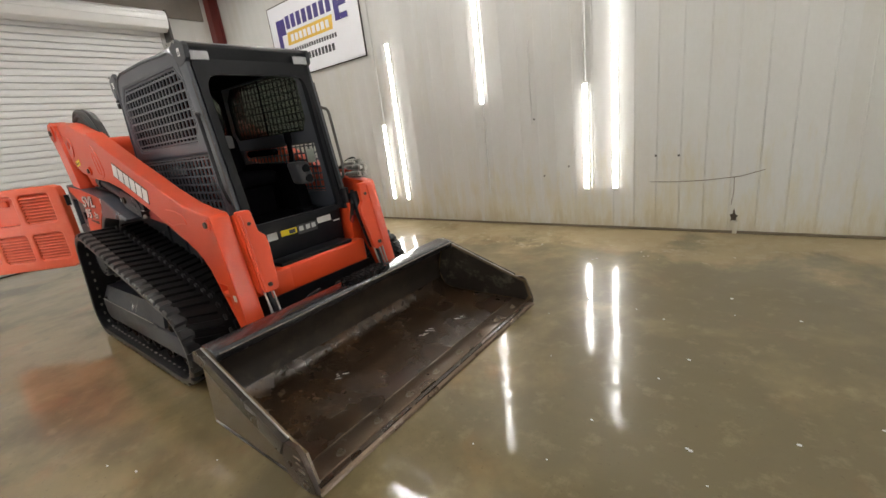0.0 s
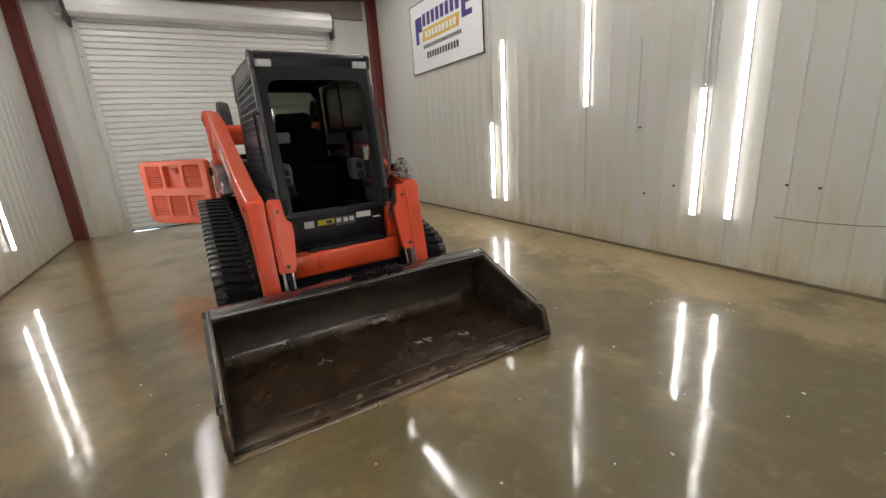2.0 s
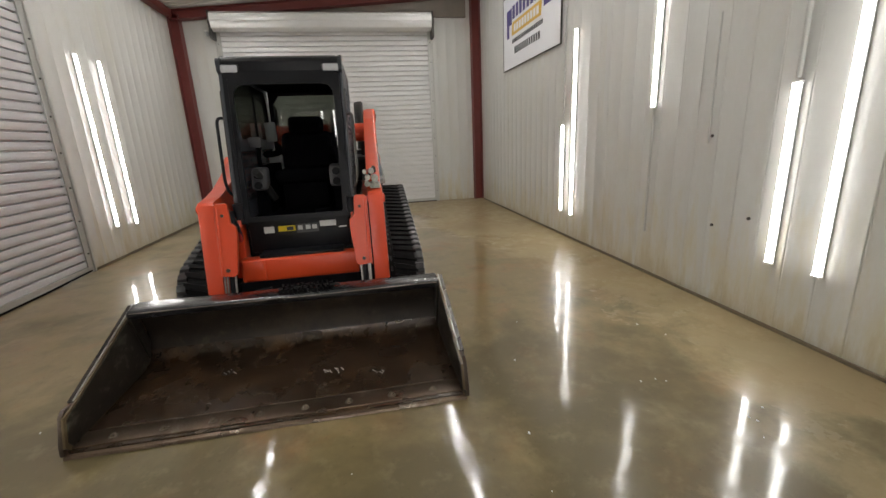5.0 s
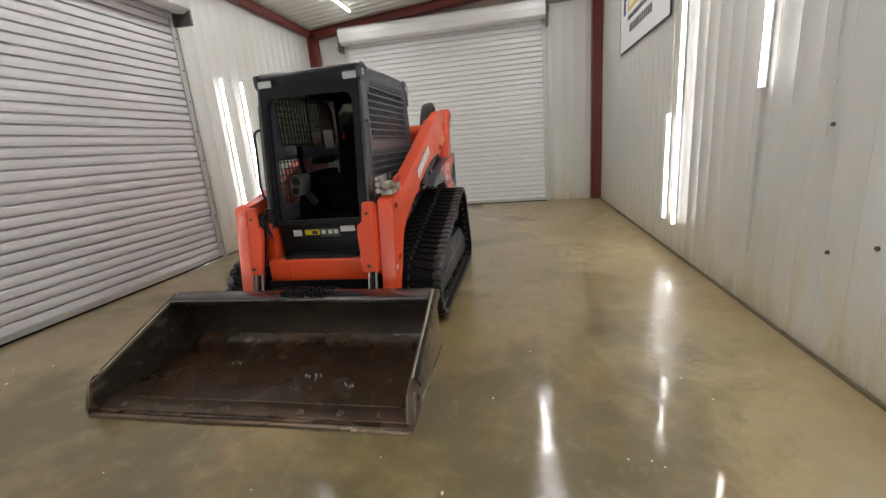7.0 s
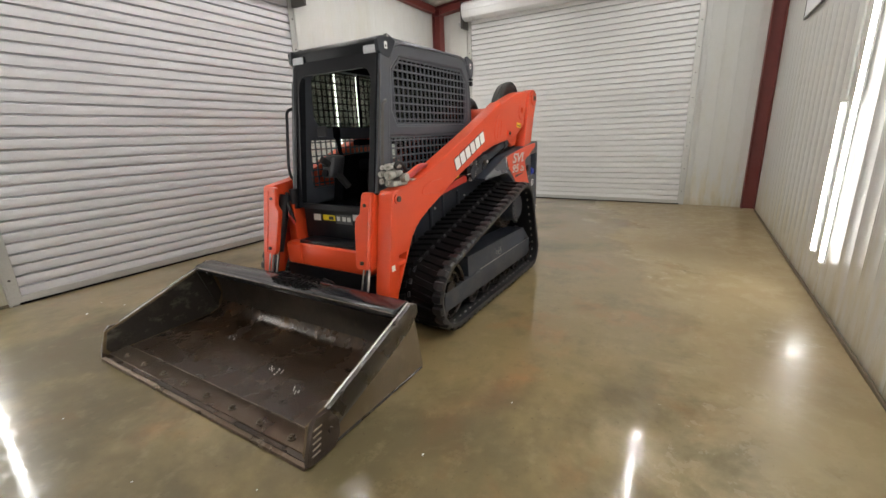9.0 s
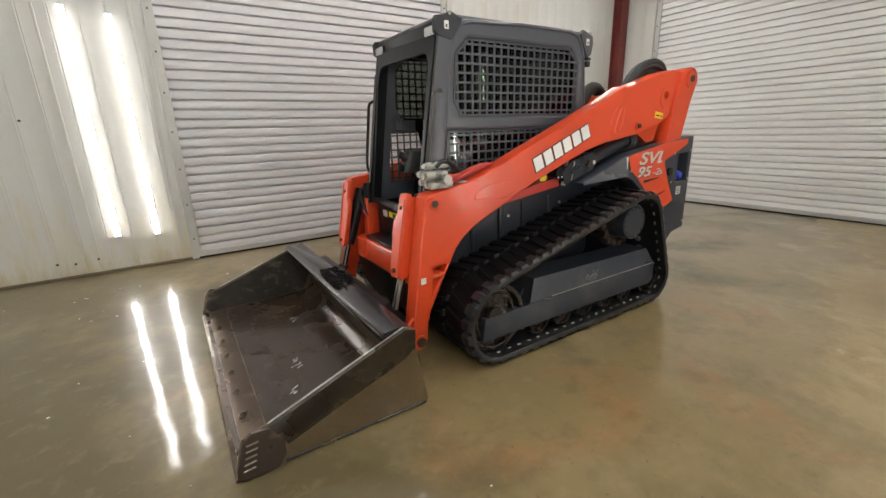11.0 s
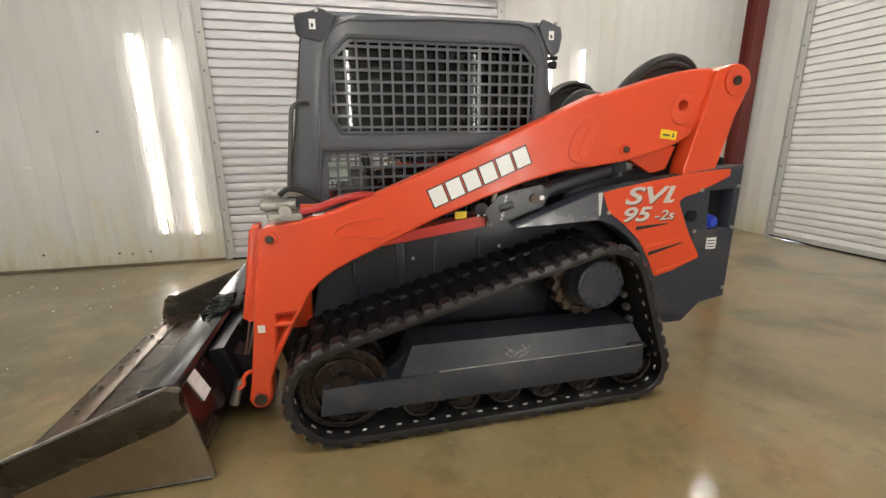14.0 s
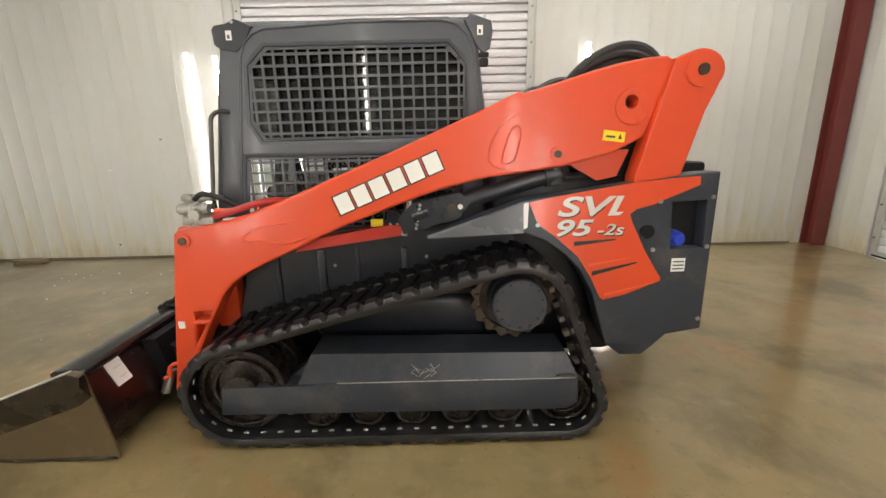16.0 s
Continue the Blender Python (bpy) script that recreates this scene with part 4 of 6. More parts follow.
    for k in range(14):
        x, z, a = rng_marks.uniform(-3.43, -3.57), rng_marks.uniform(0.345, 0.40), rng_marks.uniform(-1.2, 1.2)
        lean = 0.8972 - (z - 0.327) * 0.042 / 0.125
        dx, dz = 0.02 * math.cos(a), 0.02 * math.sin(a)
        add_sweep(marks, [(x - dx, ys(s, lean + dz * 0.34), z - dz), (x + dx, ys(s, lean - dz * 0.34), z + dz)], 0.0012, 4)
    part("scratch", marks, M_CAST, frame_part)

# body tub between the tracks
stance = body_stance
tub = [(-2.42, 0.30), (-2.53, 0.79), (-3.86, 0.79), (-3.93, 1.0), (-5.0, 1.0), (-5.0, 0.36), (-4.6, 0.25), (-2.6, 0.22)]
body = part("body_tub", prism(tub, ys(1, -0.49), ys(1, 0.49)), M_BLACK, loader, "charcoal steel body tub")
for s in (1, -1):
    # side plates under the arms, with vertical seams
    sp = [(-2.46, 0.48), (-2.56, 0.88), (-2.75, 0.98), (-3.58, 1.0), (-4.05, 1.1), (-4.05, 0.62), (-3.6, 0.56)]
    side = part("side_plate", prism(sp, ys(s, 0.485), ys(s, 0.50)), M_SIDE, loader, "glossy blue-black side plate with pressed ribs")
    for x, w, z0 in ((-2.70, 0.030, 0.56), (-2.945, 0.045, 0.56), (-3.16, 0.020, 0.60), (-3.42, 0.030, 0.62)):
        part("pressed_rib", box(x, x - w, ys(s, 0.494), ys(s, 0.516), z0, 0.90, 0.008), M_SIDE, side)
    for x, z in ((-3.04, 0.80), (-3.56, 0.84)):
        part("plate_bolt", cyl((x, ys(s, 0.499), z), (x, ys(s, 0.510), z), 0.010, 8), M_CAST, side)
    part("fuel_tank", box(-2.9, -3.9, ys(s, 0.40), ys(s, 0.53), 0.36, 0.62, 0.05, 3), M_SIDE, loader, "black plastic lower tank")
    # red-orange rail over the track
    rail = prism([(-2.86, 0.905), (-3.44, 0.985), (-3.44, 1.03), (-3.40, 1.045), (-2.86, 0.955)], ys(s, 0.50), ys(s, 0.60))
    part("side_rail", rail, M_REDRAIL, loader, "red side rail over the track")

# rear body: side panels with the fender arch, orange flash and recess
for s in (1, -1):
    arch = [(-4.42 - 0.005, 0.678), (-4.36, 0.80), (-4.27, 0.893), (-4.17, 0.965), (-4.065, 1.005), (-3.9, 1.015), (-3.75, 1.0), (-3.59, 0.982)]
    outline = [(-3.572, 1.0), (-4.048, 1.165), (-4.10, 1.175), (-4.925, 1.285), (-5.02, 1.287), (-5.022, 0.461), (-4.84, 0.43), (-4.77, 0.36), (-4.717, 0.315), (-4.60, 0.318), (-4.515, 0.387)] + arch
    rec = [(-4.80, 1.145), (-4.97, 1.15), (-4.978, 0.905), (-4.815, 0.905)]
    rear = part("rear_side_panel", prism(outline, ys(s, 0.60), ys(s, 0.71), holes=[rec], bevel=0.008), M_FRAME, loader, "charcoal rear side panel with an orange flash")
    wedge = bmesh.new()
    out_ring = [wedge.verts.new(p) for p in ((-3.575, ys(s, 0.722), 0.990), (-4.055, ys(s, 0.742), 1.012), (-4.055, ys(s, 0.7125), 1.160), (-3.575, ys(s, 0.7125), 1.003))]
    in_ring = [wedge.verts.new((v.co.x, ys(s, 0.709), v.co.z)) for v in out_ring]
    wedge.faces.new(out_ring), wedge.faces.new(in_ring)
    for k in range(4):
        wedge.faces.new((out_ring[k], out_ring[(k + 1) % 4], in_ring[(k + 1) % 4], in_ring[k]))
    bmesh.ops.recalc_face_normals(wedge, faces=wedge.faces[:])
    part("fender_wedge", wedge, M_FENDER, rear, "glossy grey fender top")
    part("edge_strip", prism([(-4.050, 1.02), (-4.078, 1.035), (-4.082, 1.160), (-4.058, 1.155)], ys(s, 0.7095), ys(s, 0.7165)), M_SILVER, rear, "pale worn strip at the edge of the flash")
    part("recess", prism(rec, ys(s, 0.59), ys(s, 0.63)), M_BLACK, rear)
    flash = [(-4.085, 1.158), (-4.20, 1.183), (-4.60, 1.245), (-4.80, 1.262), (-4.92, 1.268), (-4.922, 1.226), (-4.70, 1.135), (-4.62, 1.115), (-4.588, 1.09), (-4.60, 1.055), (-4.68, 0.90), (-4.775, 0.752), (-4.775, 0.738), (-4.60, 0.668), (-4.485, 0.64), (-4.47, 0.65),
             (-4.41, 0.77), (-4.34, 0.878), (-4.22, 0.985), (-4.13, 1.05)]
    part("orange_flash", prism(flash, ys(s, 0.7095), ys(s, 0.7145)), M_ORANGE, rear, "orange decal panel with dark streaks")
    for (x0, z0, x1, z1) in ((-4.316, 0.945, -4.529, 0.961), (-4.417, 0.785, -4.647, 0.837)):
        part("dark_streak", prism([(x0, z0 - 0.012), (x1, z1), (x1 + 0.01, z1 + 0.006), (x0, z0 + 0.012)], ys(s, 0.7145), ys(s, 0.717)), M_SHADOWINK, rear)
    for (x0, z0, x1, z1) in ((-4.397, 0.826, -4.616, 0.868), (-4.49, 0.663, -4.764, 0.733)):
        part("pale_streak", prism([(x0, z0 - 0.004), (x1, z1), (x0, z0 + 0.012)], ys(s, 0.7145), ys(s, 0.717)), M_FADED, rear)
    for x, z in ((-4.735, 1.15), (-4.995, 1.165), (-4.72, 0.905), (-4.995, 0.915), (-4.13, 1.045), (-5.0, 0.52)):
        part("panel_bolt", cyl((x, ys(s, 0.71), z), (x, ys(s, 0.718), z), 0.011, 12), M_STEEL, rear)
    part("panel_plug", cyl((-4.68, ys(s, 0.71), 1.0), (-4.68, ys(s, 0.725), 1.0), 0.035, 18), M_BLACK, rear)
    if s > 0:
        cap = cyl((-4.846, ys(s, 0.62), 0.955), (-4.846, ys(s, 0.70), 0.955), 0.04, 20)
        add_cyl(cap, (-4.846, ys(s, 0.70), 0.955), (-4.846, ys(s, 0.725), 0.955), 0.04, 8, 0.028)
        part("filler_cap", cap, M_BLUE, rear, "blue plastic filler cap")
        part("sticker", box(-4.825, -4.895, ys(s, 0.7105), ys(s, 0.7135), 0.785, 0.855), M_WHITE, rear, "small white label")
        for k in range(3):
            part("sticker_bar", box(-4.832, -4.888, ys(s, 0.7135), ys(s, 0.7145), 0.796 + 0.019 * k, 0.803 + 0.019 * k), M_INK, rear)

# rear hood and engine bay
part("engine_hood", box(-3.92, -4.98, ys(1, -0.58), ys(1, 0.58), 1.0, 1.27, 0.04, 3), M_BLACK, loader, "black engine hood")
bm = bmesh.new()
add_box(bm, -4.9, -5.04, ys(1, -0.56), ys(1, 0.56), 1.2, 1.33, 0.02)
part("hood_lip", bm, M_BLACK, loader)
bm = sweep(rounded([(-4.05, ys(1, 0.25), 1.25), (-4.08, ys(1, 0.25), 1.62), (-4.22, ys(1, 0.25), 1.74), (-4.42, ys(1, 0.22), 1.62), (-4.5, ys(1, 0.2), 1.25)], 0.12, 6), 0.05, 12)
part("intake_hose", bm, M_HOSE, loader, "fat black intake hose")

# ---- lettering on the loader ----
def text_mesh(body_text, size, shear=0.0, bold=0.0, depth=0.002):
    cu = bpy.data.curves.new("lettering", "FONT")
    cu.body, cu.size, cu.shear, cu.extrude, cu.offset = body_text, size, shear, depth / 2, bold
    cu.align_x, cu.align_y = "LEFT", "BOTTOM_BASELINE"
    ob = bpy.data.objects.new("lettering", cu)
    scene.collection.objects.link(ob)
    me = bpy.data.meshes.new_from_object(ob)
    bpy.data.objects.remove(ob)
    bpy.data.curves.remove(cu)
    return me


def lettering(name, body_text, width, height, place, material, parent, shear=0.0, bold=0.006):
    """Flat letters scaled to a width and a height, lying on a side panel."""
    me = text_mesh(body_text, 1.0, shear, bold)
    co = np.array([v.co for v in me.vertices])
    lo, hi = co.min(0), co.max(0)
    for v in me.vertices:
        v.co.x, v.co.y = (v.co.x - lo[0]) / (hi[0] - lo[0]) * width, (v.co.y - lo[1]) / (hi[1] - lo[1]) * height
    me.materials.append(material)
    return piece(name, me, parent, place)


for s in (1, -1):
    panel = [o for o in loader.children if o.name.startswith("rear_side_panel")][0 if s > 0 else 1]
    def on_side(x, z, lean=0.0, lift=0.716):
        # letters read from the outside of each side
        return pose(x, ys(s, lift), z) @ (pose(0, 0, 0, 90, 0, 180) if s > 0 else pose(0, 0, 0, 90, 0, 0)) @ pose(0, 0, 0, 0, 0, lean)
    x0 = -4.225 if s > 0 else -4.60
    for mat, dx, lift in ((M_SHADOWINK, 0.006, 0.716), (M_SILVER, 0.0, 0.7185)):
        dx = -dx if s > 0 else dx
        lettering("model_mark", "SVL", 0.365, 0.10, on_side(x0 + dx, 1.085 - abs(dx), 0, lift), mat, panel, 0.25, 0.022)
        lettering("model_mark", "95", 0.185, 0.085, on_side(x0 + dx, 0.985 - abs(dx), 0, lift), mat, panel, 0.25, 0.022)
        lettering("model_mark", "-2s", 0.135, 0.058, on_side(x0 + (-0.205 if s > 0 else 0.205) + dx, 0.987 - abs(dx), 0, lift), mat, panel, 0.25, 0.010)

# ---- lift arms ----
ARM = [(-2.262, 1.03), (-2.285, 1.052), (-2.44, 1.074), (-2.62, 1.114), (-2.86, 1.199), (-3.437, 1.429), (-3.847, 1.599), (-4.00, 1.668), (-4.033, 1.682), (-4.05, 1.672), (-4.241, 1.725),
       (-4.38, 1.766), (-4.497, 1.795), (-4.62, 1.815), (-4.72, 1.822), (-4.76, 1.80), (-4.655, 1.49), (-4.64, 1.458), (-4.50, 1.388), (-4.259, 1.328), (-4.05, 1.30), (-3.873, 1.280), (-3.65, 1.229),
       (-3.421, 1.153), (-3.128, 1.046), (-2.824, 0.908), (-2.70, 0.855), (-2.60, 0.805), (-2.53, 0.755), (-2.47, 0.69), (-2.413, 0.59), (-2.34, 0.455), (-2.275, 0.33), (-2.245, 0.24), (-2.238, 0.13),
       (-2.215, 0.085), (-2.175, 0.07), (-2.135, 0.085), (-2.115, 0.13), (-2.14, 0.242), (-2.20, 0.65)]
LINK = [(-4.745, 1.805)] + [(-4.872 + 0.112 * math.cos(radians(a)), 1.748 + 0.097 * math.sin(radians(a))) for a in range(60, 220, 11)] + [(-4.955, 1.665), (-4.913, 1.569), (-4.83, 1.27), (-4.605, 1.24), (-4.602, 1.27), (-4.665, 1.50)]
arms = {}
for s in (1, -1):
    holes = [[(-2.298, 0.600), (-2.395, 0.605), (-2.372, 0.555), (-2.300, 0.553)], [(-2.296, 0.525), (-2.350, 0.525), (-2.285, 0.42)], disc_loop(-4.566, 1.621, 0.03, 14)]
    arm = part("lift_arm", prism(ARM, ys(s, 0.555), ys(s, 0.67), holes=holes, bevel=0.012), M_ORANGE, loader, "orange lift arm with a row of white blocks")
    arms[s] = arm
    part("arm_link", prism(LINK, ys(s, 0.585), ys(s, 0.695), bevel=0.008), M_ORANGE, arm)
    part("hole_lining", prism(disc_loop(-4.566, 1.621, 0.03, 14), ys(s, 0.56), ys(s, 0.575)), M_BLACK, arm)
    part("pocket_back", prism([(-2.29, 0.61), (-2.40, 0.61), (-2.28, 0.41)], ys(s, 0.56), ys(s, 0.59)), M_ORANGE, arm)
    boss = prism(disc_loop(-4.575, 1.60, 0.085, 24), ys(s, 0.668), ys(s, 0.677), holes=[disc_loop(-4.566, 1.621, 0.031, 14)], bevel=0.004)
    part("boss", boss, M_ORANGE, arm)
    for x, z, r, rp in ((-4.872, 1.753, 0.075, 0.026), (-2.312, 0.997, 0.036, 0.020), (-4.224, 1.388, 0.036, 0.018), (-2.18, 0.136, 0.042, 0.033)):
        y = 0.695 if x < -4.5 else 0.67
        part("pin_collar", cyl((x, ys(s, y - 0.002), z), (x, ys(s, y + 0.012), z), r, 28), M_ORANGE, arm)
        part("pin", cyl((x, ys(s, y + 0.012), z), (x, ys(s, y + 0.022), z), rp, 18), M_RUST, arm, "bare steel pivot pin")
    # black plate added so that the slit beside the link shows dark
    part("arm_backing", prism([(-4.40, 1.24), (-4.70, 1.24), (-4.74, 1.56), (-4.50, 1.46)], ys(s, 0.49), ys(s, 0.545)), M_BLACK, arm)
    part("arm_gusset", prism([(-4.29, 1.34), (-4.45, 1.25), (-4.545, 1.27), (-4.60, 1.40), (-4.5, 1.40)], ys(s, 0.565), ys(s, 0.615)), M_ORANGE, arm)
    # pressed ribs: a loop inside an open bow near the tail, a tongue behind the front bend
    bow = [(-4.02, 1.58), (-3.945, 1.525), (-3.895, 1.445), (-3.88, 1.375), (-3.90, 1.338), (-3.955, 1.320), (-4.03, 1.314)]
    loop = [(-4.0, 1.512), (-4.02, 1.530), (-4.043, 1.515), (-4.045, 1.485), (-4.022, 1.383), (-4.005, 1.352), (-3.965, 1.340), (-3.945, 1.36), (-3.975, 1.455), (-4.0, 1.512)]
    tongue = [(-2.90, 1.075), (-2.76, 1.068), (-2.66, 1.045), (-2.615, 1.005), (-2.63, 0.98), (-2.72, 0.985), (-2.86, 0.965), (-2.94, 1.0)]
    for run in (bow, loop, tongue):
        part("pressed_rib", sweep(rounded([(x, ys(s, 0.669), z) for x, z in run], 0.03, 3), 0.0055, 6), M_ORANGE, arm)
    part("yellow_label", prism([(-4.44, 1.448), (-4.546, 1.435), (-4.55, 1.482), (-4.445, 1.497)], ys(s, 0.6695), ys(s, 0.673)), M_WARN, arm, "small yellow warning label")
    part("label_bar", prism([(-4.455, 1.462), (-4.50, 1.457), (-4.502, 1.466), (-4.457, 1.471)], ys(s, 0.673), ys(s, 0.6745)), M_INK, arm)
    part("label_mark", prism([(-4.515, 1.452), (-4.535, 1.45), (-4.525, 1.475)], ys(s, 0.673), ys(s, 0.6745)), M_INK, arm)
    part("white_label", box(-2.205, -2.24, ys(s, 0.6695), ys(s, 0.6725), 0.51, 0.55), M_WHITE, arm)
    # a row of white blocks with dark edging, rising along the arm
    a, b = Vector((-3.115, 1.155)), Vector((-3.66, 1.378))
    if s < 0:
        a, b = b, a
    d = (b - a) / 6
    for k in range(6):
        p = a + d * (k + 0.04)
        q = a + d * (k + 0.84)
        for mat, g, lift in ((M_SHADOWINK, 0.007, 0.6705), (M_WHITE, 0.0, 0.673)):
            e = d.normalized() * g
            h = Vector((-d.y, d.x)).normalized() * (0.047 + g)
            quad = [p - e - h, q + e - h, q + e + h, p - e + h]
            part("white_block", prism([(v.x, v.y) for v in quad], ys(s, lift - 0.004), ys(s, lift + 0.0015)), mat, arm)
    # small hook at the foot
    hook = [(-2.175, ys(s, 0.64), 0.28), (-2.13, ys(s, 0.66), 0.295), (-2.10, ys(s, 0.67), 0.265), (-2.11, ys(s, 0.67), 0.225), (-2.075, ys(s, 0.68), 0.213)]
    part("hook", sweep(rounded(hook, 0.02, 3), 0.011, 8), M_ORANGE, arm)
    # lift cylinder under the arm
    bm = cyl((-3.55, ys(s, 0.60), 1.10), (-4.22, ys(s, 0.60), 1.29), 0.045, 18)
    add_cyl(bm, (-3.50, ys(s, 0.60), 1.085), (-3.58, ys(s, 0.60), 1.108), 0.055, 18)
    add_cyl(bm, (-4.18, ys(s, 0.60), 1.275), (-4.26, ys(s, 0.60), 1.295), 0.055, 18)
    add_cyl(bm, (-4.24, ys(s, 0.60), 1.24), (-4.22, ys(s, 0.60), 1.38), 0.05, 18)
    part("lift_cylinder", bm, M_SIDE, loader, "black hydraulic lift cylinder")
    brk = prism([(-3.45, 1.0), (-3.74, 1.08), (-3.80, 1.16), (-3.74, 1.21), (-3.5, 1.16), (-3.42, 1.08)], ys(s, 0.56), ys(s, 0.65))
    bracket = part("cylinder_bracket", brk, M_SIDE, loader)
    part("pin", cyl((-3.70, ys(s, 0.65), 1.135), (-3.70, ys(s, 0.665), 1.135), 0.026, 18), M_RUST, bracket)
    part("grease_cap", cyl((-3.745, ys(s, 0.65), 1.138), (-3.745, ys(s, 0.662), 1.138), 0.014, 12), M_WHITE, bracket)
    bm = bmesh.new()
    for k in range(7):
        add_cyl(bm, (-3.515 - 0.004 * k, ys(s, 0.58), 1.03 + 0.02 * k), (-3.515 - 0.004 * k, ys(s, 0.65), 1.03 + 0.02 * k), 0.009, 8)
    part("ribbed_sleeve", bm, M_CAST, loader)
    part("silver_hose", sweep([(-3.45, ys(s, 0.63), 0.99), (-3.475, ys(s, 0.63), 1.10), (-3.485, ys(s, 0.62), 1.17)], 0.016, 10), M_CAST, loader)
    part("valve_knob", cyl((-3.40, ys(s, 0.56), 1.085), (-3.40, ys(s, 0.645), 1.085), 0.038, 18), M_BLACK, loader)
    for dx in (-0.018, 0.018):
        part("knob_dot", cyl((-3.40 + dx, ys(s, 0.644), 1.055), (-3.40 + dx, ys(s, 0.648), 1.055), 0.006, 8), M_WHITE, loader)
    part("valve_label", box(-3.27, -3.335, ys(s, 0.57), ys(s, 0.58), 1.03, 1.07), M_WARN, loader, "yellow label")
    # hose arches over the arm tails, in a common sleeve
    sleeve = [(-4.20, 1.60), (-4.29, 1.72), (-4.36, 1.80), (-4.46, 1.865), (-4.58, 1.893), (-4.68, 1.872), (-4.745, 1.82), (-4.77, 1.72), (-4.6, 1.70), (-4.35, 1.62)]
    part("hose_sleeve", prism(sleeve, ys(s, 0.495), ys(s, 0.54), bevel=0.01), M_HOSE, loader, "black hose bundle arching over the arm")
    for k in range(4):
        dy, dr = 0.50 + 0.028 * (k % 2), 0.018 * (k // 2)
        pts = [(-4.20, ys(s, dy), 1.52), (-4.30, ys(s, dy), 1.735 - dr), (-4.44, ys(s, dy), 1.86 - dr), (-4.60, ys(s, dy), 1.905 - dr * 2), (-4.73, ys(s, dy), 1.855 - dr * 2), (-4.78, ys(s, dy), 1.72), (-4.70, ys(s, dy), 1.35)]
        part("arm_hose", sweep(rounded(pts, 0.09, 4), 0.026, 10), M_HOSE, loader)

# cross tube between the arms
bm = cyl((-4.22, ys(1, -0.58), 1.56), (-4.22, ys(1, 0.58), 1.56), 0.085, 24)
add_box(bm, -4.14, -4.30, ys(1, -0.57), ys(1, 0.57), 1.44, 1.56, 0.02)
part("arm_cross_tube", bm, M_ORANGE, loader)

# front: the covers over the tilt cylinders, rods, cross member
for s in (1, -1):
    cover = [(0.448, 1.03), (0.46, 1.045), (0.530, 1.045), (0.540, 1.03), (0.545, 0.565), (0.535, 0.53), (0.445, 0.52), (0.425, 0.545), (0.40, 0.80), (0.402, 0.87), (0.44, 0.905)]
    bm = bmesh.new()
    ring0 = [bm.verts.new((-2.205 + 0.18 * (1.04 - z), ys(s, y), z)) for y, z in cover]
    ring1 = [bm.verts.new((-2.245 + 0.18 * (1.04 - z), ys(s, y), z)) for y, z in cover]
    n = len(cover)
    bm.faces.new(ring0), bm.faces.new(ring1)
    for i in range(n):
        bm.faces.new((ring0[i], ring0[(i + 1) % n], ring1[(i + 1) % n], ring1[i]))
    bmesh.ops.recalc_face_normals(bm, faces=bm.faces[:])
    bmesh.ops.bevel(bm, geom=bm.edges[:], offset=0.006, segments=2, affect="EDGES", profile=0.5)
    cv = part("cylinder_cover", bm, M_ORANGE, loader, "orange cover over the tilt cylinder, chipped edge")
    part("cover_fold", sweep([(-2.20, ys(s, 0.525), 1.02), (-2.115, ys(s, 0.525), 0.54)], 0.009, 6), M_ORANGE, cv)
    part("cover_bolt", cyl((-2.125, ys(s, 0.485), 0.57), (-2.105, ys(s, 0.485), 0.575), 0.014, 8), M_RUST, cv)
    part("cover_bolt", cyl((-2.20, ys(s, 0.485), 0.96), (-2.182, ys(s, 0.485), 0.963), 0.012, 8), M_RUST, cv)
    # cover side wall running back
    part("cover_side", prism([(-2.24, 1.03), (-2.36, 1.0), (-2.33, 0.86), (-2.18, 0.53), (-2.13, 0.52)], ys(s, 0.536), ys(s, 0.546)), M_ORANGE, cv)
    bm = cyl((-2.33, ys(s, 0.485), 0.97), (-2.18, ys(s, 0.485), 0.53), 0.046, 20)
    tilt = part("tilt_cylinder", bm, M_BLACK, loader, "black tilt cylinder with chrome rod")
    part("rod", cyl((-2.18, ys(s, 0.485), 0.53), (-2.09, ys(s, 0.485), 0.22), 0.019, 18), M_BLACK, tilt)
    for w in (-0.028, 0.028):
        part("guide_rod", cyl((-2.165, ys(s, 0.485 + w), 0.53), (-2.085, ys(s, 0.485 + w), 0.25), 0.0065, 14), M_STEEL, tilt, "shiny steel rod")
    part("rod_eye", cyl((-2.10, ys(s, 0.45), 0.21), (-2.10, ys(s, 0.53), 0.21), 0.045, 20), M_BLACK, tilt)
    part("grease_line", sweep(rounded([(-2.14, ys(s, 0.525), 0.53), (-2.10, ys(s, 0.525), 0.36), (-2.07, ys(s, 0.525), 0.26)], 0.03, 3), 0.006, 6), M_STEEL, tilt)
    # coupler post and red hoses behind the cover
    part("hose_guard", cyl((-2.36, ys(s, 0.42), 0.90), (-2.36, ys(s, 0.42), 1.02), 0.035, 16), M_BLACK, loader)
    for k in range(2):
        pts = [(-2.36, ys(s, 0.50), 0.98 - 0.08 * k), (-2.30, ys(s, 0.44), 0.90 - 0.08 * k), (-2.33, ys(s, 0.42), 0.76), (-2.40, ys(s, 0.46), 0.64)]
        part("front_hose", sweep(rounded(pts, 0.05, 3), 0.017, 8), M_REDHOSE if k else M_HOSE, loader)
    part("front_post", box(-2.33, -2.46, ys(s, 0.41), ys(s, 0.50), 0.44, 0.93, 0.01), M_ORANGE, loader)

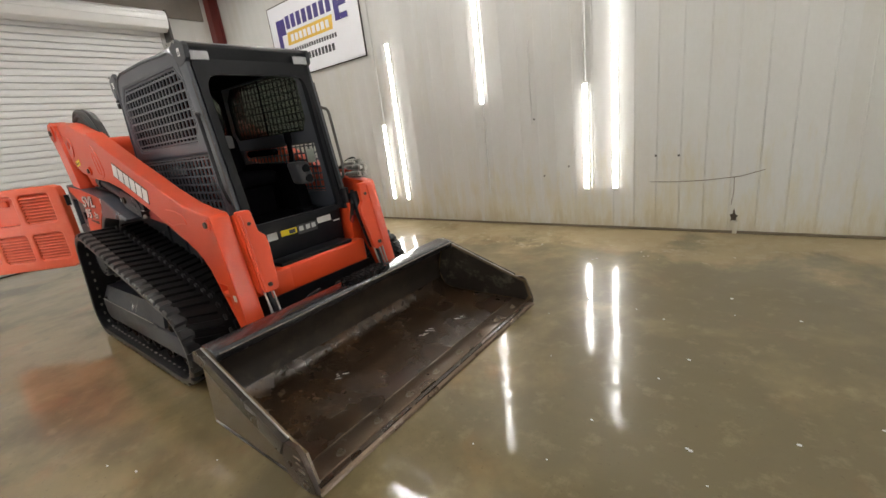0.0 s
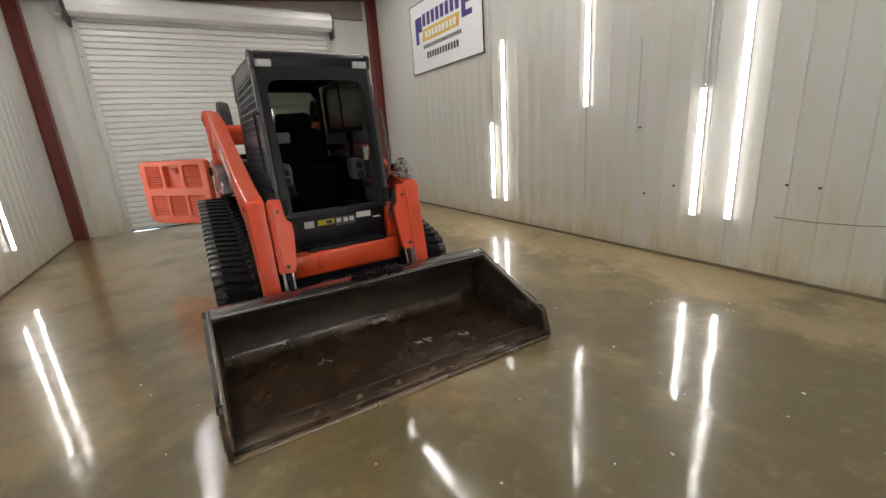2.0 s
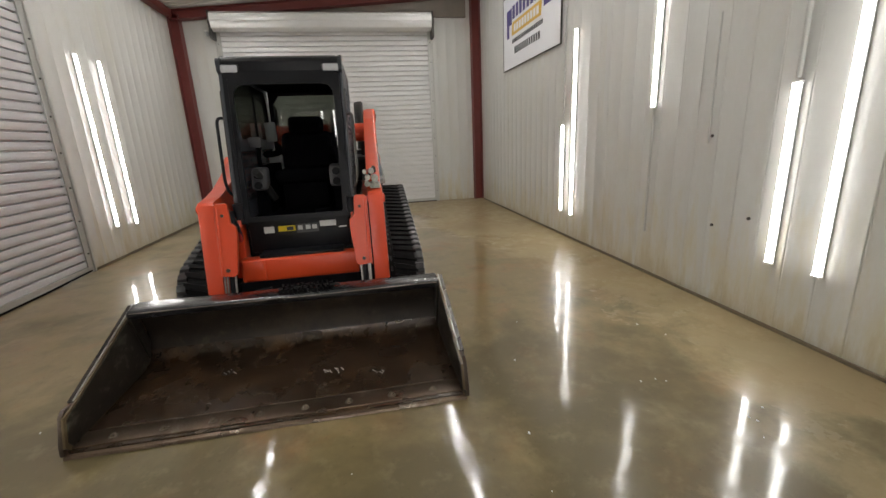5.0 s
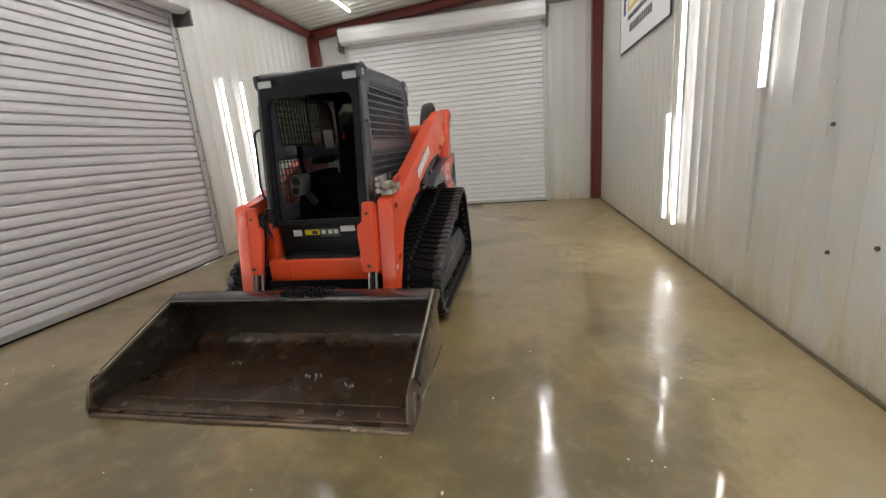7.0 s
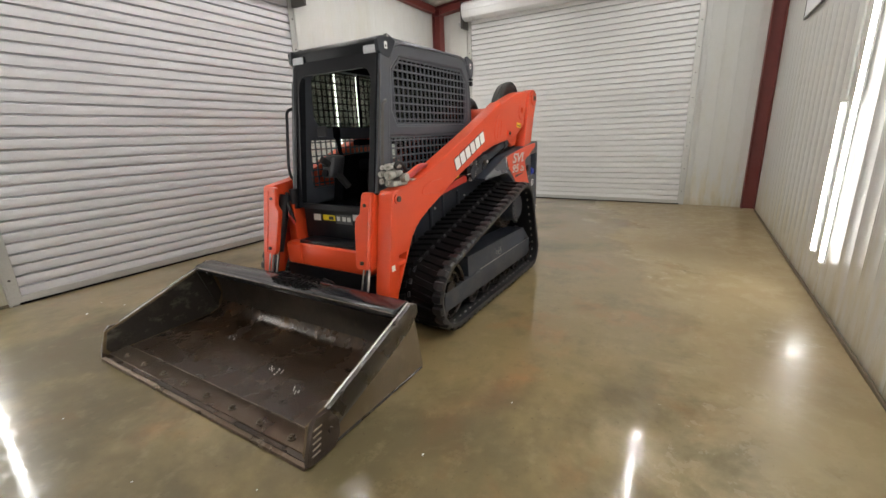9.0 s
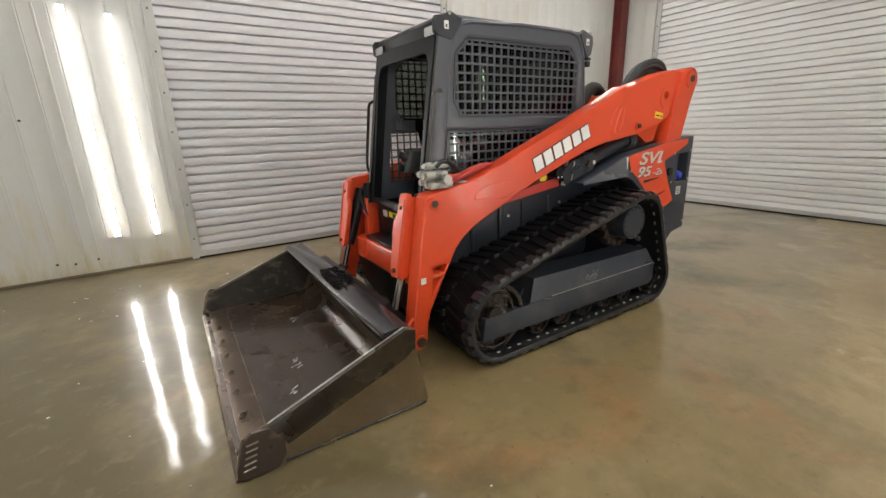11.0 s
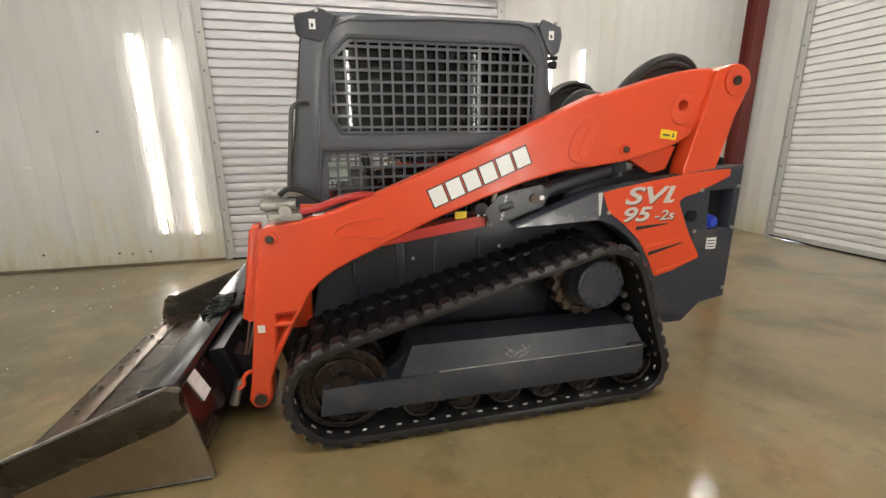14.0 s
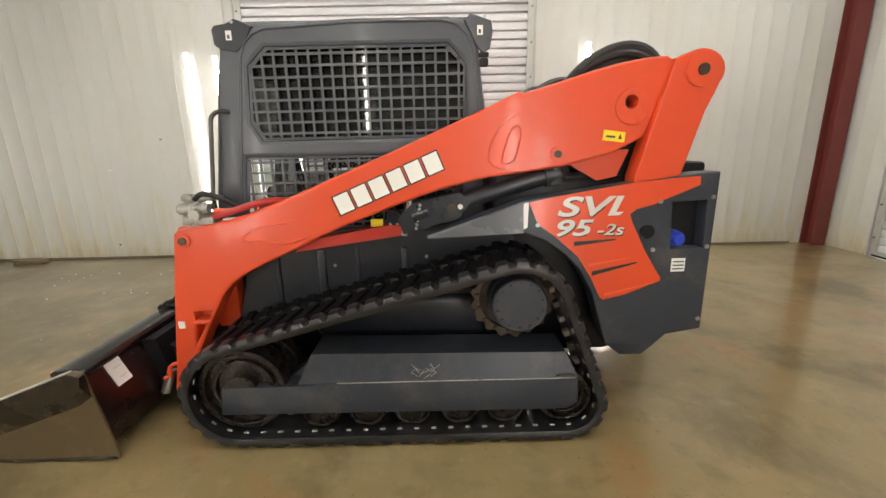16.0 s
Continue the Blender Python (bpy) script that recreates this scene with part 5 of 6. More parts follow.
part("front_cross_member", box(-2.24, -2.36, ys(1, -0.44), ys(1, 0.44), 0.425, 0.605, 0.018, 3), M_ORANGE, loader)
part("cross_member_plate", box(-2.225, -2.26, ys(1, -0.42), ys(1, -0.26), 0.44, 0.60, 0.01), M_ORANGE, loader)
part("belly_plate", prism([(-2.24, 0.43), (-2.42, 0.43), (-2.55, 0.24), (-2.30, 0.16)], ys(1, -0.46), ys(1, 0.46)), M_BLACK, loader)
front = part("front_panel", box(-2.415, -2.50, ys(1, -0.385), ys(1, 0.385), 0.61, 0.865, 0.012), M_BLACK, loader, "black front panel with small labels")
part("step_bar", box(-2.26, -2.44, ys(1, -0.30), ys(1, 0.33), 0.60, 0.63, 0.01), M_BLACK, loader, "black step plate")
for y in (-0.20, 0.27):
    part("step_foot", box(-2.255, -2.295, ys(1, y - 0.018), ys(1, y + 0.018), 0.555, 0.605, 0.005), M_BLACK, loader)
FX = -2.415


def front_label(name, y0, y1, z0, z1, material, label="", lift=0.003):
    part(name, box(FX - 0.001, FX + lift, YC + y0, YC + y1, z0, z1), material, front, label)


front_label("grey_label", -0.272, -0.196, 0.765, 0.817, M_STICKER, "small grey label")
front_label("yellow_label", -0.166, -0.035, 0.772, 0.815, M_WARN, "bright yellow warning label")
front_label("label_mark", -0.10, -0.05, 0.778, 0.806, M_INK, lift=0.005)
front_label("dark_label", -0.026, 0.144, 0.752, 0.822, M_GREYPLASTIC)
for y in (-0.015, 0.045, 0.095):
    front_label("label_square", y, y + 0.036, 0.776, 0.81, M_STICKER, lift=0.005)
front_label("white_label", 0.155, 0.282, 0.79, 0.836, M_WHITE, "plain white label")
front_label("white_strip", 0.302, 0.365, 0.772, 0.782, M_WHITE)
part("chrome_sill", box(-2.395, -2.46, ys(1, -0.37), ys(1, 0.37), 0.866, 0.878, 0.004), M_STEEL, front)

# hydraulic coupler block on the left arm
coupler = part("coupler_block", box(-2.31, -2.47, ys(1, 0.575), ys(1, 0.655), 1.075, 1.115, 0.008), M_CAST, loader, "silver hydraulic quick couplers on the arm")
for y, z, r, x0 in ((0.558, 1.112, 0.021, -2.30), (0.606, 1.105, 0.022, -2.31), (0.565, 1.160, 0.021, -2.285), (0.618, 1.152, 0.028, -2.29), (0.598, 1.207, 0.022, -2.31), (0.545, 1.200, 0.016, -2.33)):
    bm = cyl((x0 - 0.03, ys(1, y), z), (x0 - 0.15, ys(1, y), z), r * 0.85, 16)
    add_cyl(bm, (x0, ys(1, y), z), (x0 - 0.045, ys(1, y), z), r, 18)
    add_cyl(bm, (x0 + 0.012, ys(1, y), z), (x0, ys(1, y), z), r * 0.7, 14)
    add_cyl(bm, (x0 - 0.07, ys(1, y), z), (x0 - 0.09, ys(1, y), z), r * 1.08, 6)
    part("coupler", bm, M_CAST, coupler)
part("coupler_nut", cyl((-2.40, ys(1, 0.66), 1.13), (-2.40, ys(1, 0.70), 1.13), 0.03, 8), M_CAST, coupler)
part("coupler_elbow", sweep(rounded([(-2.37, ys(1, 0.62), 1.20), (-2.41, ys(1, 0.62), 1.235), (-2.47, ys(1, 0.61), 1.22), (-2.56, ys(1, 0.58), 1.16)], 0.04, 4), 0.014, 8), M_HOSE, coupler)
for k in range(2):
    pts = [(-2.46, ys(1, 0.60 + 0.03 * k), 1.135 - 0.02 * k), (-2.55, ys(1, 0.60 + 0.03 * k), 1.13), (-2.66, ys(1, 0.59 + 0.03 * k), 1.17), (-2.76, ys(1, 0.58 + 0.03 * k), 1.185), (-2.90, ys(1, 0.54), 1.17)]
    part("coupler_hose", sweep(rounded(pts, 0.05, 4), 0.017, 8), M_REDHOSE if k else M_ORANGE, coupler)
part("white_tag", box(-2.52, -2.62, ys(1, 0.60), ys(1, 0.655), 1.098, 1.104), M_WHITE, arms[1])

# ---- cab ----
CW = 0.44
CAB = [(-2.40, 0.86), (-2.495, 1.16), (-2.572, 1.80), (-2.592, 1.92), (-2.62, 1.99), (-2.665, 2.035), (-2.73, 2.06), (-3.2, 2.082), (-3.70, 2.082), (-3.78, 2.062), (-3.835, 2.01), (-3.862, 1.93), (-3.90, 1.60), (-3.92, 0.98)]
WIN_UP = [(-2.752, 1.952), (-2.655, 1.862), (-2.635, 1.583), (-2.69, 1.49), (-3.74, 1.49), (-3.79, 1.56), (-3.793, 1.855), (-3.70, 1.952)]
WIN_LOW = [(-2.588, 1.40), (-2.548, 1.10), (-2.56, 1.0), (-3.6, 1.0), (-3.77, 1.03), (-3.78, 1.40)]


def inside(poly, x, z):
    hit = False
    for (x0, z0), (x1, z1) in zip(poly, poly[1:] + poly[:1]):
        if (z0 > z) != (z1 > z) and x < (x1 - x0) * (z - z0) / (z1 - z0) + x0:
            hit = not hit
    return hit


def span(poly, v, axis):
    """The stretch of a line x = v (axis 0) or z = v (axis 1) inside the outline."""
    cuts = []
    for a, b in zip(poly, poly[1:] + poly[:1]):
        if (a[axis] > v) != (b[axis] > v):
            t = (v - a[axis]) / (b[axis] - a[axis])
            cuts.append(a[1 - axis] + t * (b[1 - axis] - a[1 - axis]))
    return (min(cuts), max(cuts)) if len(cuts) >= 2 else None


def guard(poly, y0, y1, pitch_x, pitch_z, half=0.006):
    """The welded grid over a cab window: a rim with bars as parts."""
    cx, cz = sum(p[0] for p in poly) / len(poly), sum(p[1] for p in poly) / len(poly)
    inner = [(x + (0.012 if x < cx else -0.012), z + (0.012 if z < cz else -0.012)) for x, z in poly]
    grid = part("window_guard", prism(poly, y0, y1, holes=[inner]), M_CAB, loader, "welded steel grid")
    x = min(p[0] for p in poly) + pitch_x * 0.6
    while x < max(p[0] for p in poly) - 0.01:
        sp_ = span(poly, x, 0)
        if sp_:
            part("guard_bar", box(x - half, x + half, y0, y1, sp_[0], sp_[1]), M_CAB, grid)
        x += pitch_x
    z = min(p[1] for p in poly) + pitch_z * 0.6
    while z < max(p[1] for p in poly) - 0.01:
        sp_ = span(poly, z, 1)
        if sp_:
            part("guard_bar", box(sp_[0], sp_[1], y0 - 0.001, y1 + 0.001, z - half, z + half), M_CAB, grid)
        z += pitch_z


for s in (1, -1):
    cab_side = part("cab_side", prism(CAB, ys(s, CW - 0.045), ys(s, CW), holes=[WIN_UP, WIN_LOW], bevel=0.022), M_CAB, loader, "charcoal cab side with grid-guarded windows")
    guard(WIN_UP, ys(s, CW - 0.016), ys(s, CW - 0.008), 0.0605, 0.0565)
    guard(WIN_LOW, ys(s, CW - 0.016), ys(s, CW - 0.008), 0.0605, 0.0565)
    part("glass_divider", box(-3.20, -3.225, ys(s, CW - 0.05), ys(s, CW - 0.044), 1.49, 1.952), M_SEAT, cab_side)
    for w, gm in ((WIN_UP, M_TINTED), (WIN_LOW, M_GLASS)):
        g = part("side_glass", prism(w, ys(s, CW - 0.043), ys(s, CW - 0.039)), gm, cab_side)
        g.visible_shadow = False
    if s > 0:
        part("window_paper", box(-2.605, -2.705, ys(s, CW - 0.052), ys(s, CW - 0.050), 1.24, 1.345), M_PAPER, cab_side)
    # front lamp bracket and rear lamp bracket
    front_b = [(-2.50, 1.965), (-2.495, 2.035), (-2.51, 2.055), (-2.58, 2.066), (-2.61, 2.086), (-2.64, 2.078), (-2.70, 2.05), (-2.665, 1.98), (-2.615, 1.925), (-2.535, 1.94)]
    rear_b = [(-3.79, 2.055), (-3.815, 2.088), (-3.845, 2.08), (-3.925, 2.052), (-3.935, 2.0), (-3.92, 1.925), (-3.885, 1.90), (-3.85, 1.935)]
    for b in (front_b, rear_b):
        br = part("lamp_bracket", prism(b, ys(s, CW - 0.02), ys(s, CW + 0.008), bevel=0.006), M_SIDE if b is front_b else M_CAB, loader)
        cx = sum(p[0] for p in b) / len(b)
        part("bracket_label", box(cx - 0.012, cx + 0.018, ys(s, CW + 0.007), ys(s, CW + 0.010), 1.985, 2.03), M_WHITE, br)
        part("label_mark", box(cx - 0.002, cx + 0.01, ys(s, CW + 0.010), ys(s, CW + 0.0112), 1.992, 2.01), M_INK, br)
        part("bracket_bolt", cyl((cx - 0.02, ys(s, CW + 0.005), 2.07), (cx - 0.02, ys(s, CW + 0.014), 2.07), 0.009, 8), M_STEEL, br)
    cx0, cz0 = -3.2, 1.5
    bead = [(x + (0.03 if x < cx0 else -0.03), ys(s, CW + 0.001), z + (0.03 if z < cz0 else -0.022)) for x, z in CAB]
    part("edge_bead", sweep(bead, 0.007, 6, closed=True), M_CAB, cab_side)
    marker = part("rear_marker", box(-3.865, -3.912, ys(s, CW - 0.02), ys(s, CW + 0.012), 1.835, 1.878, 0.01), M_BLACK, loader)
    part("marker_cap", box(-3.862, -3.914, ys(s, CW - 0.02), ys(s, CW + 0.012), 1.882, 1.904, 0.006), M_BLACK, marker)
    # front pillar, leaning
    bm = bmesh.new()
    q = [(-2.515, 1.95), (-2.60, 1.95), (-2.45, 0.86), (-2.345, 0.86)]
    add_prism(bm, q, ys(s, 0.388), ys(s, 0.418))
    part("front_pillar", bm, M_BLACK, loader)
    bm = prism([(-2.525, 1.96), (-2.64, 1.96), (-2.50, 0.86), (-2.355, 0.86)], ys(s, 0.419), ys(s, CW + 0.006))
    bmesh.ops.bevel(bm, geom=[e for e in bm.edges if abs(e.verts[0].co.y - e.verts[1].co.y) < 1e-5], offset=0.009, segments=3, affect="EDGES", profile=0.5)
    part("corner_post", bm, M_CAB, loader, "rounded charcoal corner post of the cab")
    pts = [(-2.53, ys(s, CW + 0.005), 1.64), (-2.50, ys(s, CW + 0.045), 1.645), (-2.452, ys(s, CW + 0.05), 1.62), (-2.40, ys(s, CW + 0.05), 1.19), (-2.395, ys(s, CW + 0.03), 1.10), (-2.44, ys(s, CW), 1.07)]
    part("grab_bar", sweep(rounded(pts, 0.03, 4), 0.0115, 10), M_BLACK if s < 0 else M_DARKSTEEL, loader, "bent tube grab bar")
    part("pillar_light_strip", sweep([(-2.505, ys(s, CW + 0.006), 1.83), (-2.375, ys(s, CW + 0.006), 0.95)], 0.005, 6), M_DARKSTEEL, loader)

# roof, visor, lamps
bm = bmesh.new()
add_box(bm, -2.60, -3.84, ys(1, -CW + 0.03), ys(1, CW - 0.03), 2.03, 2.085, 0.02, 3)
part("cab_roof", bm, M_CAB, loader, "charcoal cab roof")
bm = bmesh.new()
vis = [(-2.535, 1.955), (-2.525, 2.035), (-2.545, 2.06), (-2.60, 2.078), (-2.63, 2.076), (-2.63, 1.91), (-2.58, 1.895)]
add_prism(bm, vis, ys(1, -CW - 0.004), ys(1, CW + 0.004))
bmesh.ops.bevel(bm, geom=[e for e in bm.edges], offset=0.008, segments=2, affect="EDGES", profile=0.5)
visor = part("visor", bm, M_BLACK, loader, "black front visor with two work lamps")
for s in (1, -1):
    lamp = part("work_lamp", box(-2.514, -2.54, ys(s, 0.296), ys(s, 0.437), 1.949, 2.015, 0.012), M_BLACK, visor)
    part("lens", box(-2.508, -2.52, ys(s, 0.305), ys(s, 0.428), 1.957, 2.008, 0.009), M_LAMP, lamp, "clear work lamp lens")
# door frame ring in the front opening
bm = bmesh.new()
ring = [(-0.385, 0.868), (-0.392, 0.875), (-0.40, 1.965), (0.40, 1.965), (0.392, 0.875), (0.385, 0.868)]
hole = [(-0.335, 0.905), (-0.350, 0.92), (-0.366, 1.77), (-0.357, 1.82), (-0.33, 1.858), (-0.285, 1.872), (0.285, 1.872), (0.33, 1.858), (0.357, 1.82), (0.366, 1.77), (0.350, 0.92), (0.335, 0.905)]
add_prism(bm, ring, 0.0, 0.03, holes=[hole])
for v in bm.verts:
    yy, zz, dd = v.co.x, v.co.z, v.co.y
    v.co = (-2.37 - (zz - 0.87) * 0.135 - dd, YC + yy, zz)
bmesh.ops.recalc_face_normals(bm, faces=bm.faces[:])
part("door_frame", bm, M_BLACK, loader)

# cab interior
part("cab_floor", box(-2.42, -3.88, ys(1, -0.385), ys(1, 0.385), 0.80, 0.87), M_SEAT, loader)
bm = bmesh.new()
back = [(-0.385, 0.87), (-0.385, 2.03), (0.385, 2.03), (0.385, 0.87)]
win = [(-0.31, 1.40), (-0.345, 1.46), (-0.345, 1.84), (-0.28, 1.925), (0.28, 1.925), (0.345, 1.84), (0.345, 1.46), (0.31, 1.40)]
add_prism(bm, back, 0, 0.03, holes=[win])
for v in bm.verts:
    yy, zz, dd = v.co.x, v.co.z, v.co.y
    v.co = (-3.83 - dd, YC + yy, zz)
bmesh.ops.recalc_face_normals(bm, faces=bm.faces[:])
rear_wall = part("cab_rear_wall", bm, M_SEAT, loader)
bm = bmesh.new()
add_prism(bm, win, 0.012, 0.016)
for v in bm.verts:
    yy, zz, dd = v.co.x, v.co.z, v.co.y
    v.co = (-3.83 - dd, YC + yy, zz)
g = part("rear_glass", bm, M_TINTED, rear_wall)
g.visible_shadow = False
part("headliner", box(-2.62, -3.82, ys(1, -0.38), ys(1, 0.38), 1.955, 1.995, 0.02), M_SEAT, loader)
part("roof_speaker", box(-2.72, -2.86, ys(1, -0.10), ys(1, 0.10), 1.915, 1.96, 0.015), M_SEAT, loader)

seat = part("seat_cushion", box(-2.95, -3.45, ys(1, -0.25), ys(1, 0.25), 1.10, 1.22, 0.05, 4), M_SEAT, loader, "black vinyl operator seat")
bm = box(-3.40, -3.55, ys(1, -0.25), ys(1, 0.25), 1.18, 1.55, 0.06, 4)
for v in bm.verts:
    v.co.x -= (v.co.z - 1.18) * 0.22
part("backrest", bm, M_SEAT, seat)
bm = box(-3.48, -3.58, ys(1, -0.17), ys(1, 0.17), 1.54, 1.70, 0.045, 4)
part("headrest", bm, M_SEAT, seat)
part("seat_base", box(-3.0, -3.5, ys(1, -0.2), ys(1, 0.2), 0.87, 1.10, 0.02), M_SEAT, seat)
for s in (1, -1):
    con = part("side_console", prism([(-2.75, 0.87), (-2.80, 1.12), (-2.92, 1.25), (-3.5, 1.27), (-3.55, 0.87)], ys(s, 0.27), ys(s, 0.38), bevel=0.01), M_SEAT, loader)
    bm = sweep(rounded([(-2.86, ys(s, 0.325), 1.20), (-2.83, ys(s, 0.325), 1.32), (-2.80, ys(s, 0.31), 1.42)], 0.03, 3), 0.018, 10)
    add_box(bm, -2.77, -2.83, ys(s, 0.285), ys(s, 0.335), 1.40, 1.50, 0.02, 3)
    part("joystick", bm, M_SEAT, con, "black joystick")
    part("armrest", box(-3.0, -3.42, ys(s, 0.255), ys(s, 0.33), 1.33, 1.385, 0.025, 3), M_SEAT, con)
    pod = box(-2.62, -2.78, ys(s, 0.25), ys(s, 0.37), 1.08, 1.26, 0.03, 3)
    for v in pod.verts:
        v.co.x -= (v.co.z - 1.08) * 0.3
    part("control_pod", pod, M_GREYPLASTIC, con, "dark control pod with cup-shaped recesses")
    for z in (1.12, 1.20):
        part("pod_dial", cyl((-2.615 - (z - 1.08) * 0.3, ys(s, 0.31), z), (-2.60 - (z - 1.08) * 0.3, ys(s, 0.31), z + 0.004), 0.032, 18), M_BLACK, con)
bm = sweep(rounded([(-2.60, ys(1, -0.315), 1.235), (-2.66, ys(1, -0.30), 1.20), (-2.81, ys(1, -0.235), 0.99)], 0.04, 4), 0.03, 10)
part("travel_lever", bm, M_DARKPLASTIC, loader, "grey padded lever")
part("monitor", box(-2.60, -2.63, ys(1, -0.335), ys(1, -0.24), 1.42, 1.50, 0.008), M_GREYPLASTIC, loader, "small grey display in the cab corner")
# two pale grey boxes in the cab's rear corner
for z0, z1, w in ((1.47, 1.65, 0.10), (1.20, 1.34, 0.13)):
    part("pillar_pad", box(-3.46, -3.49, ys(1, -0.38), ys(1, -0.38 + w), z0, z1, 0.01), M_PALEGREY, loader, "pale grey box at the rear pillar")
part("foot_pedal", box(-2.50, -2.62, ys(1, 0.12), ys(1, 0.24), 0.875, 0.92, 0.01), M_SEAT, loader)

# ---- rear door, swung wide open, outer face with louvres ----
HINGE = Vector((-5.06, 1.10, 0))
FREE = Vector((-5.98, 0.33, 0))
along = (FREE - HINGE).normalized()
DW, DZ0, DZ1 = (FREE - HINGE).length, 0.50, 1.31
outward = Vector((-along.y, along.x, 0))
if outward.x < 0:
    outward = -outward
DM = Matrix((along, outward, Vector((0, 0, 1)))).transposed().to_4x4()
DM.translation = HINGE


def door_part(name, bm, material, parent, label=""):
    bm.transform(DM)
    bmesh.ops.recalc_face_normals(bm, faces=bm.faces[:])
    return part(name, bm, material, parent, label)


cells = []
x_edges = ((0.13, 0.42), (0.48, 0.76), (0.82, 1.08))
for x0, x1 in x_edges:
    cells.append((x0, x1, 0.97, 1.24))
    cells.append((x0, x1, 0.60, 0.86))
frame_outline = [(0.02, DZ0 + 0.10), (0.06, DZ0 + 0.03), (0.14, DZ0), (DW - 0.14, DZ0), (DW - 0.05, DZ0 + 0.03), (DW, DZ0 + 0.10), (DW, DZ1 - 0.07), (DW - 0.04, DZ1 - 0.02), (DW - 0.1, DZ1), (0.1, DZ1), (0.04, DZ1 - 0.02), (0.02, DZ1 - 0.07)]
holes = [[(x0 + 0.02, z0), (x1 - 0.02, z0), (x1, z0 + 0.02), (x1, z1 - 0.02), (x1 - 0.02, z1), (x0 + 0.02, z1), (x0, z1 - 0.02), (x0, z0 + 0.02)] for x0, x1, z0, z1 in cells]
rear_door = door_part("rear_door", prism(frame_outline, 0.0, 0.075, holes=holes, bevel=0.014), M_FADED, loader, "faded orange louvred engine door, swung open")
door_part("door_back", prism([(0.06, DZ0 + 0.04), (DW - 0.06, DZ0 + 0.04), (DW - 0.05, DZ1 - 0.05), (0.06, DZ1 - 0.05)], -0.02, 0.0), M_BLACK, rear_door)
slat_bm = bmesh.new()
add_box(slat_bm, -0.5, 0.5, -0.022, 0.022, -0.006, 0.006, 0.003, 1)
for v in slat_bm.verts:
    v.co = (v.co.x, v.co.y, v.co.z - v.co.y * 0.7)
LOUVRE = mesh_from(slat_bm, "louvre", M_FADED)
for i, (x0, x1, z0, z1) in enumerate(cells):
    if i == 2:
        door_part("handle_recess", box(x0, x1, 0.01, 0.02, z0, z1), M_FADED, rear_door)
        door_part("latch", box(x0 + 0.08, x1 - 0.1, 0.02, 0.05, z1 - 0.09, z1 - 0.03, 0.008), M_FADED, rear_door)
        continue
    nn = 9
    for k in range(nn):
        z = z0 + (z1 - z0) * (k + 0.5) / nn
        m = DM @ Matrix.Translation(((x0 + x1) / 2, 0.042, z)) @ Matrix.Diagonal((x1 - x0 + 0.006, 1, 1, 1))
        piece("louvre", LOUVRE, rear_door, m)
for z in (0.65, 1.15):
    part("door_hinge", cyl((HINGE.x + 0.01, HINGE.y - 0.02, z - 0.05), (HINGE.x + 0.01, HINGE.y - 0.02, z + 0.05), 0.02, 12), M_BLACK, rear_door)

# ---- bucket ----
stance = bucket_stance
BW = 1.02
bucket = part("bucket", prism([(-1.06, 0.012), (-1.30, 0.012), (-1.86, 0.02), (-1.94, 0.05), (-1.985, 0.11), (-2.0, 0.19), (-1.985, 0.30), (-1.90, 0.50),
                               (-1.885, 0.493), (-1.955, 0.31), (-1.968, 0.20), (-1.955, 0.125), (-1.92, 0.075), (-1.85, 0.045), (-1.30, 0.034), (-1.06, 0.030)], ys(1, -BW + 0.012), ys(1, BW - 0.012)),
              M_BUCKET, loader, "dark rusty steel loader bucket with worn edges")
part("bucket_back", prism([(-1.93, 0.040), (-1.985, 0.105), (-2.0005, 0.19), (-1.9855, 0.30), (-1.9035, 0.495), (-1.908, 0.497), (-1.991, 0.301), (-2.006, 0.19), (-1.991, 0.102), (-1.935, 0.034)], ys(1, -BW + 0.013), ys(1, BW - 0.013)),
     M_BACK, bucket, "glossy black-maroon bucket back")
part("inner_back", prism([(-1.8855, 0.492), (-1.9555, 0.31), (-1.9685, 0.20), (-1.957, 0.135), (-1.953, 0.136), (-1.9645, 0.20), (-1.9515, 0.309), (-1.8815, 0.491)], ys(1, -BW + 0.018), ys(1, BW - 0.018)),
     M_BACKIN, bucket, "dark scraped inner back of the bucket")
# lip tube along the top
lip = [(-1.785, 0.455), (-1.775, 0.498), (-1.80, 0.515), (-1.93, 0.525), (-1.945, 0.50), (-1.92, 0.44), (-1.89, 0.425), (-1.86, 0.43)]
bm = prism(lip, ys(1, -BW + 0.012), ys(1, BW - 0.012))
bmesh.ops.bevel(bm, geom=bm.edges[:], offset=0.004, segments=1, affect="EDGES")
part("top_lip", bm, M_LIP, bucket, "black lip with scraped paint")
part("lip_wear", sweep([(-1.778, ys(1, -BW + 0.03), 0.499), (-1.7765, ys(1, -0.3), 0.499), (-1.7775, ys(1, 0.35), 0.4995), (-1.778, ys(1, BW - 0.03), 0.499)], 0.003, 6), M_EDGE, bucket, "paint rubbed off the lip edge")
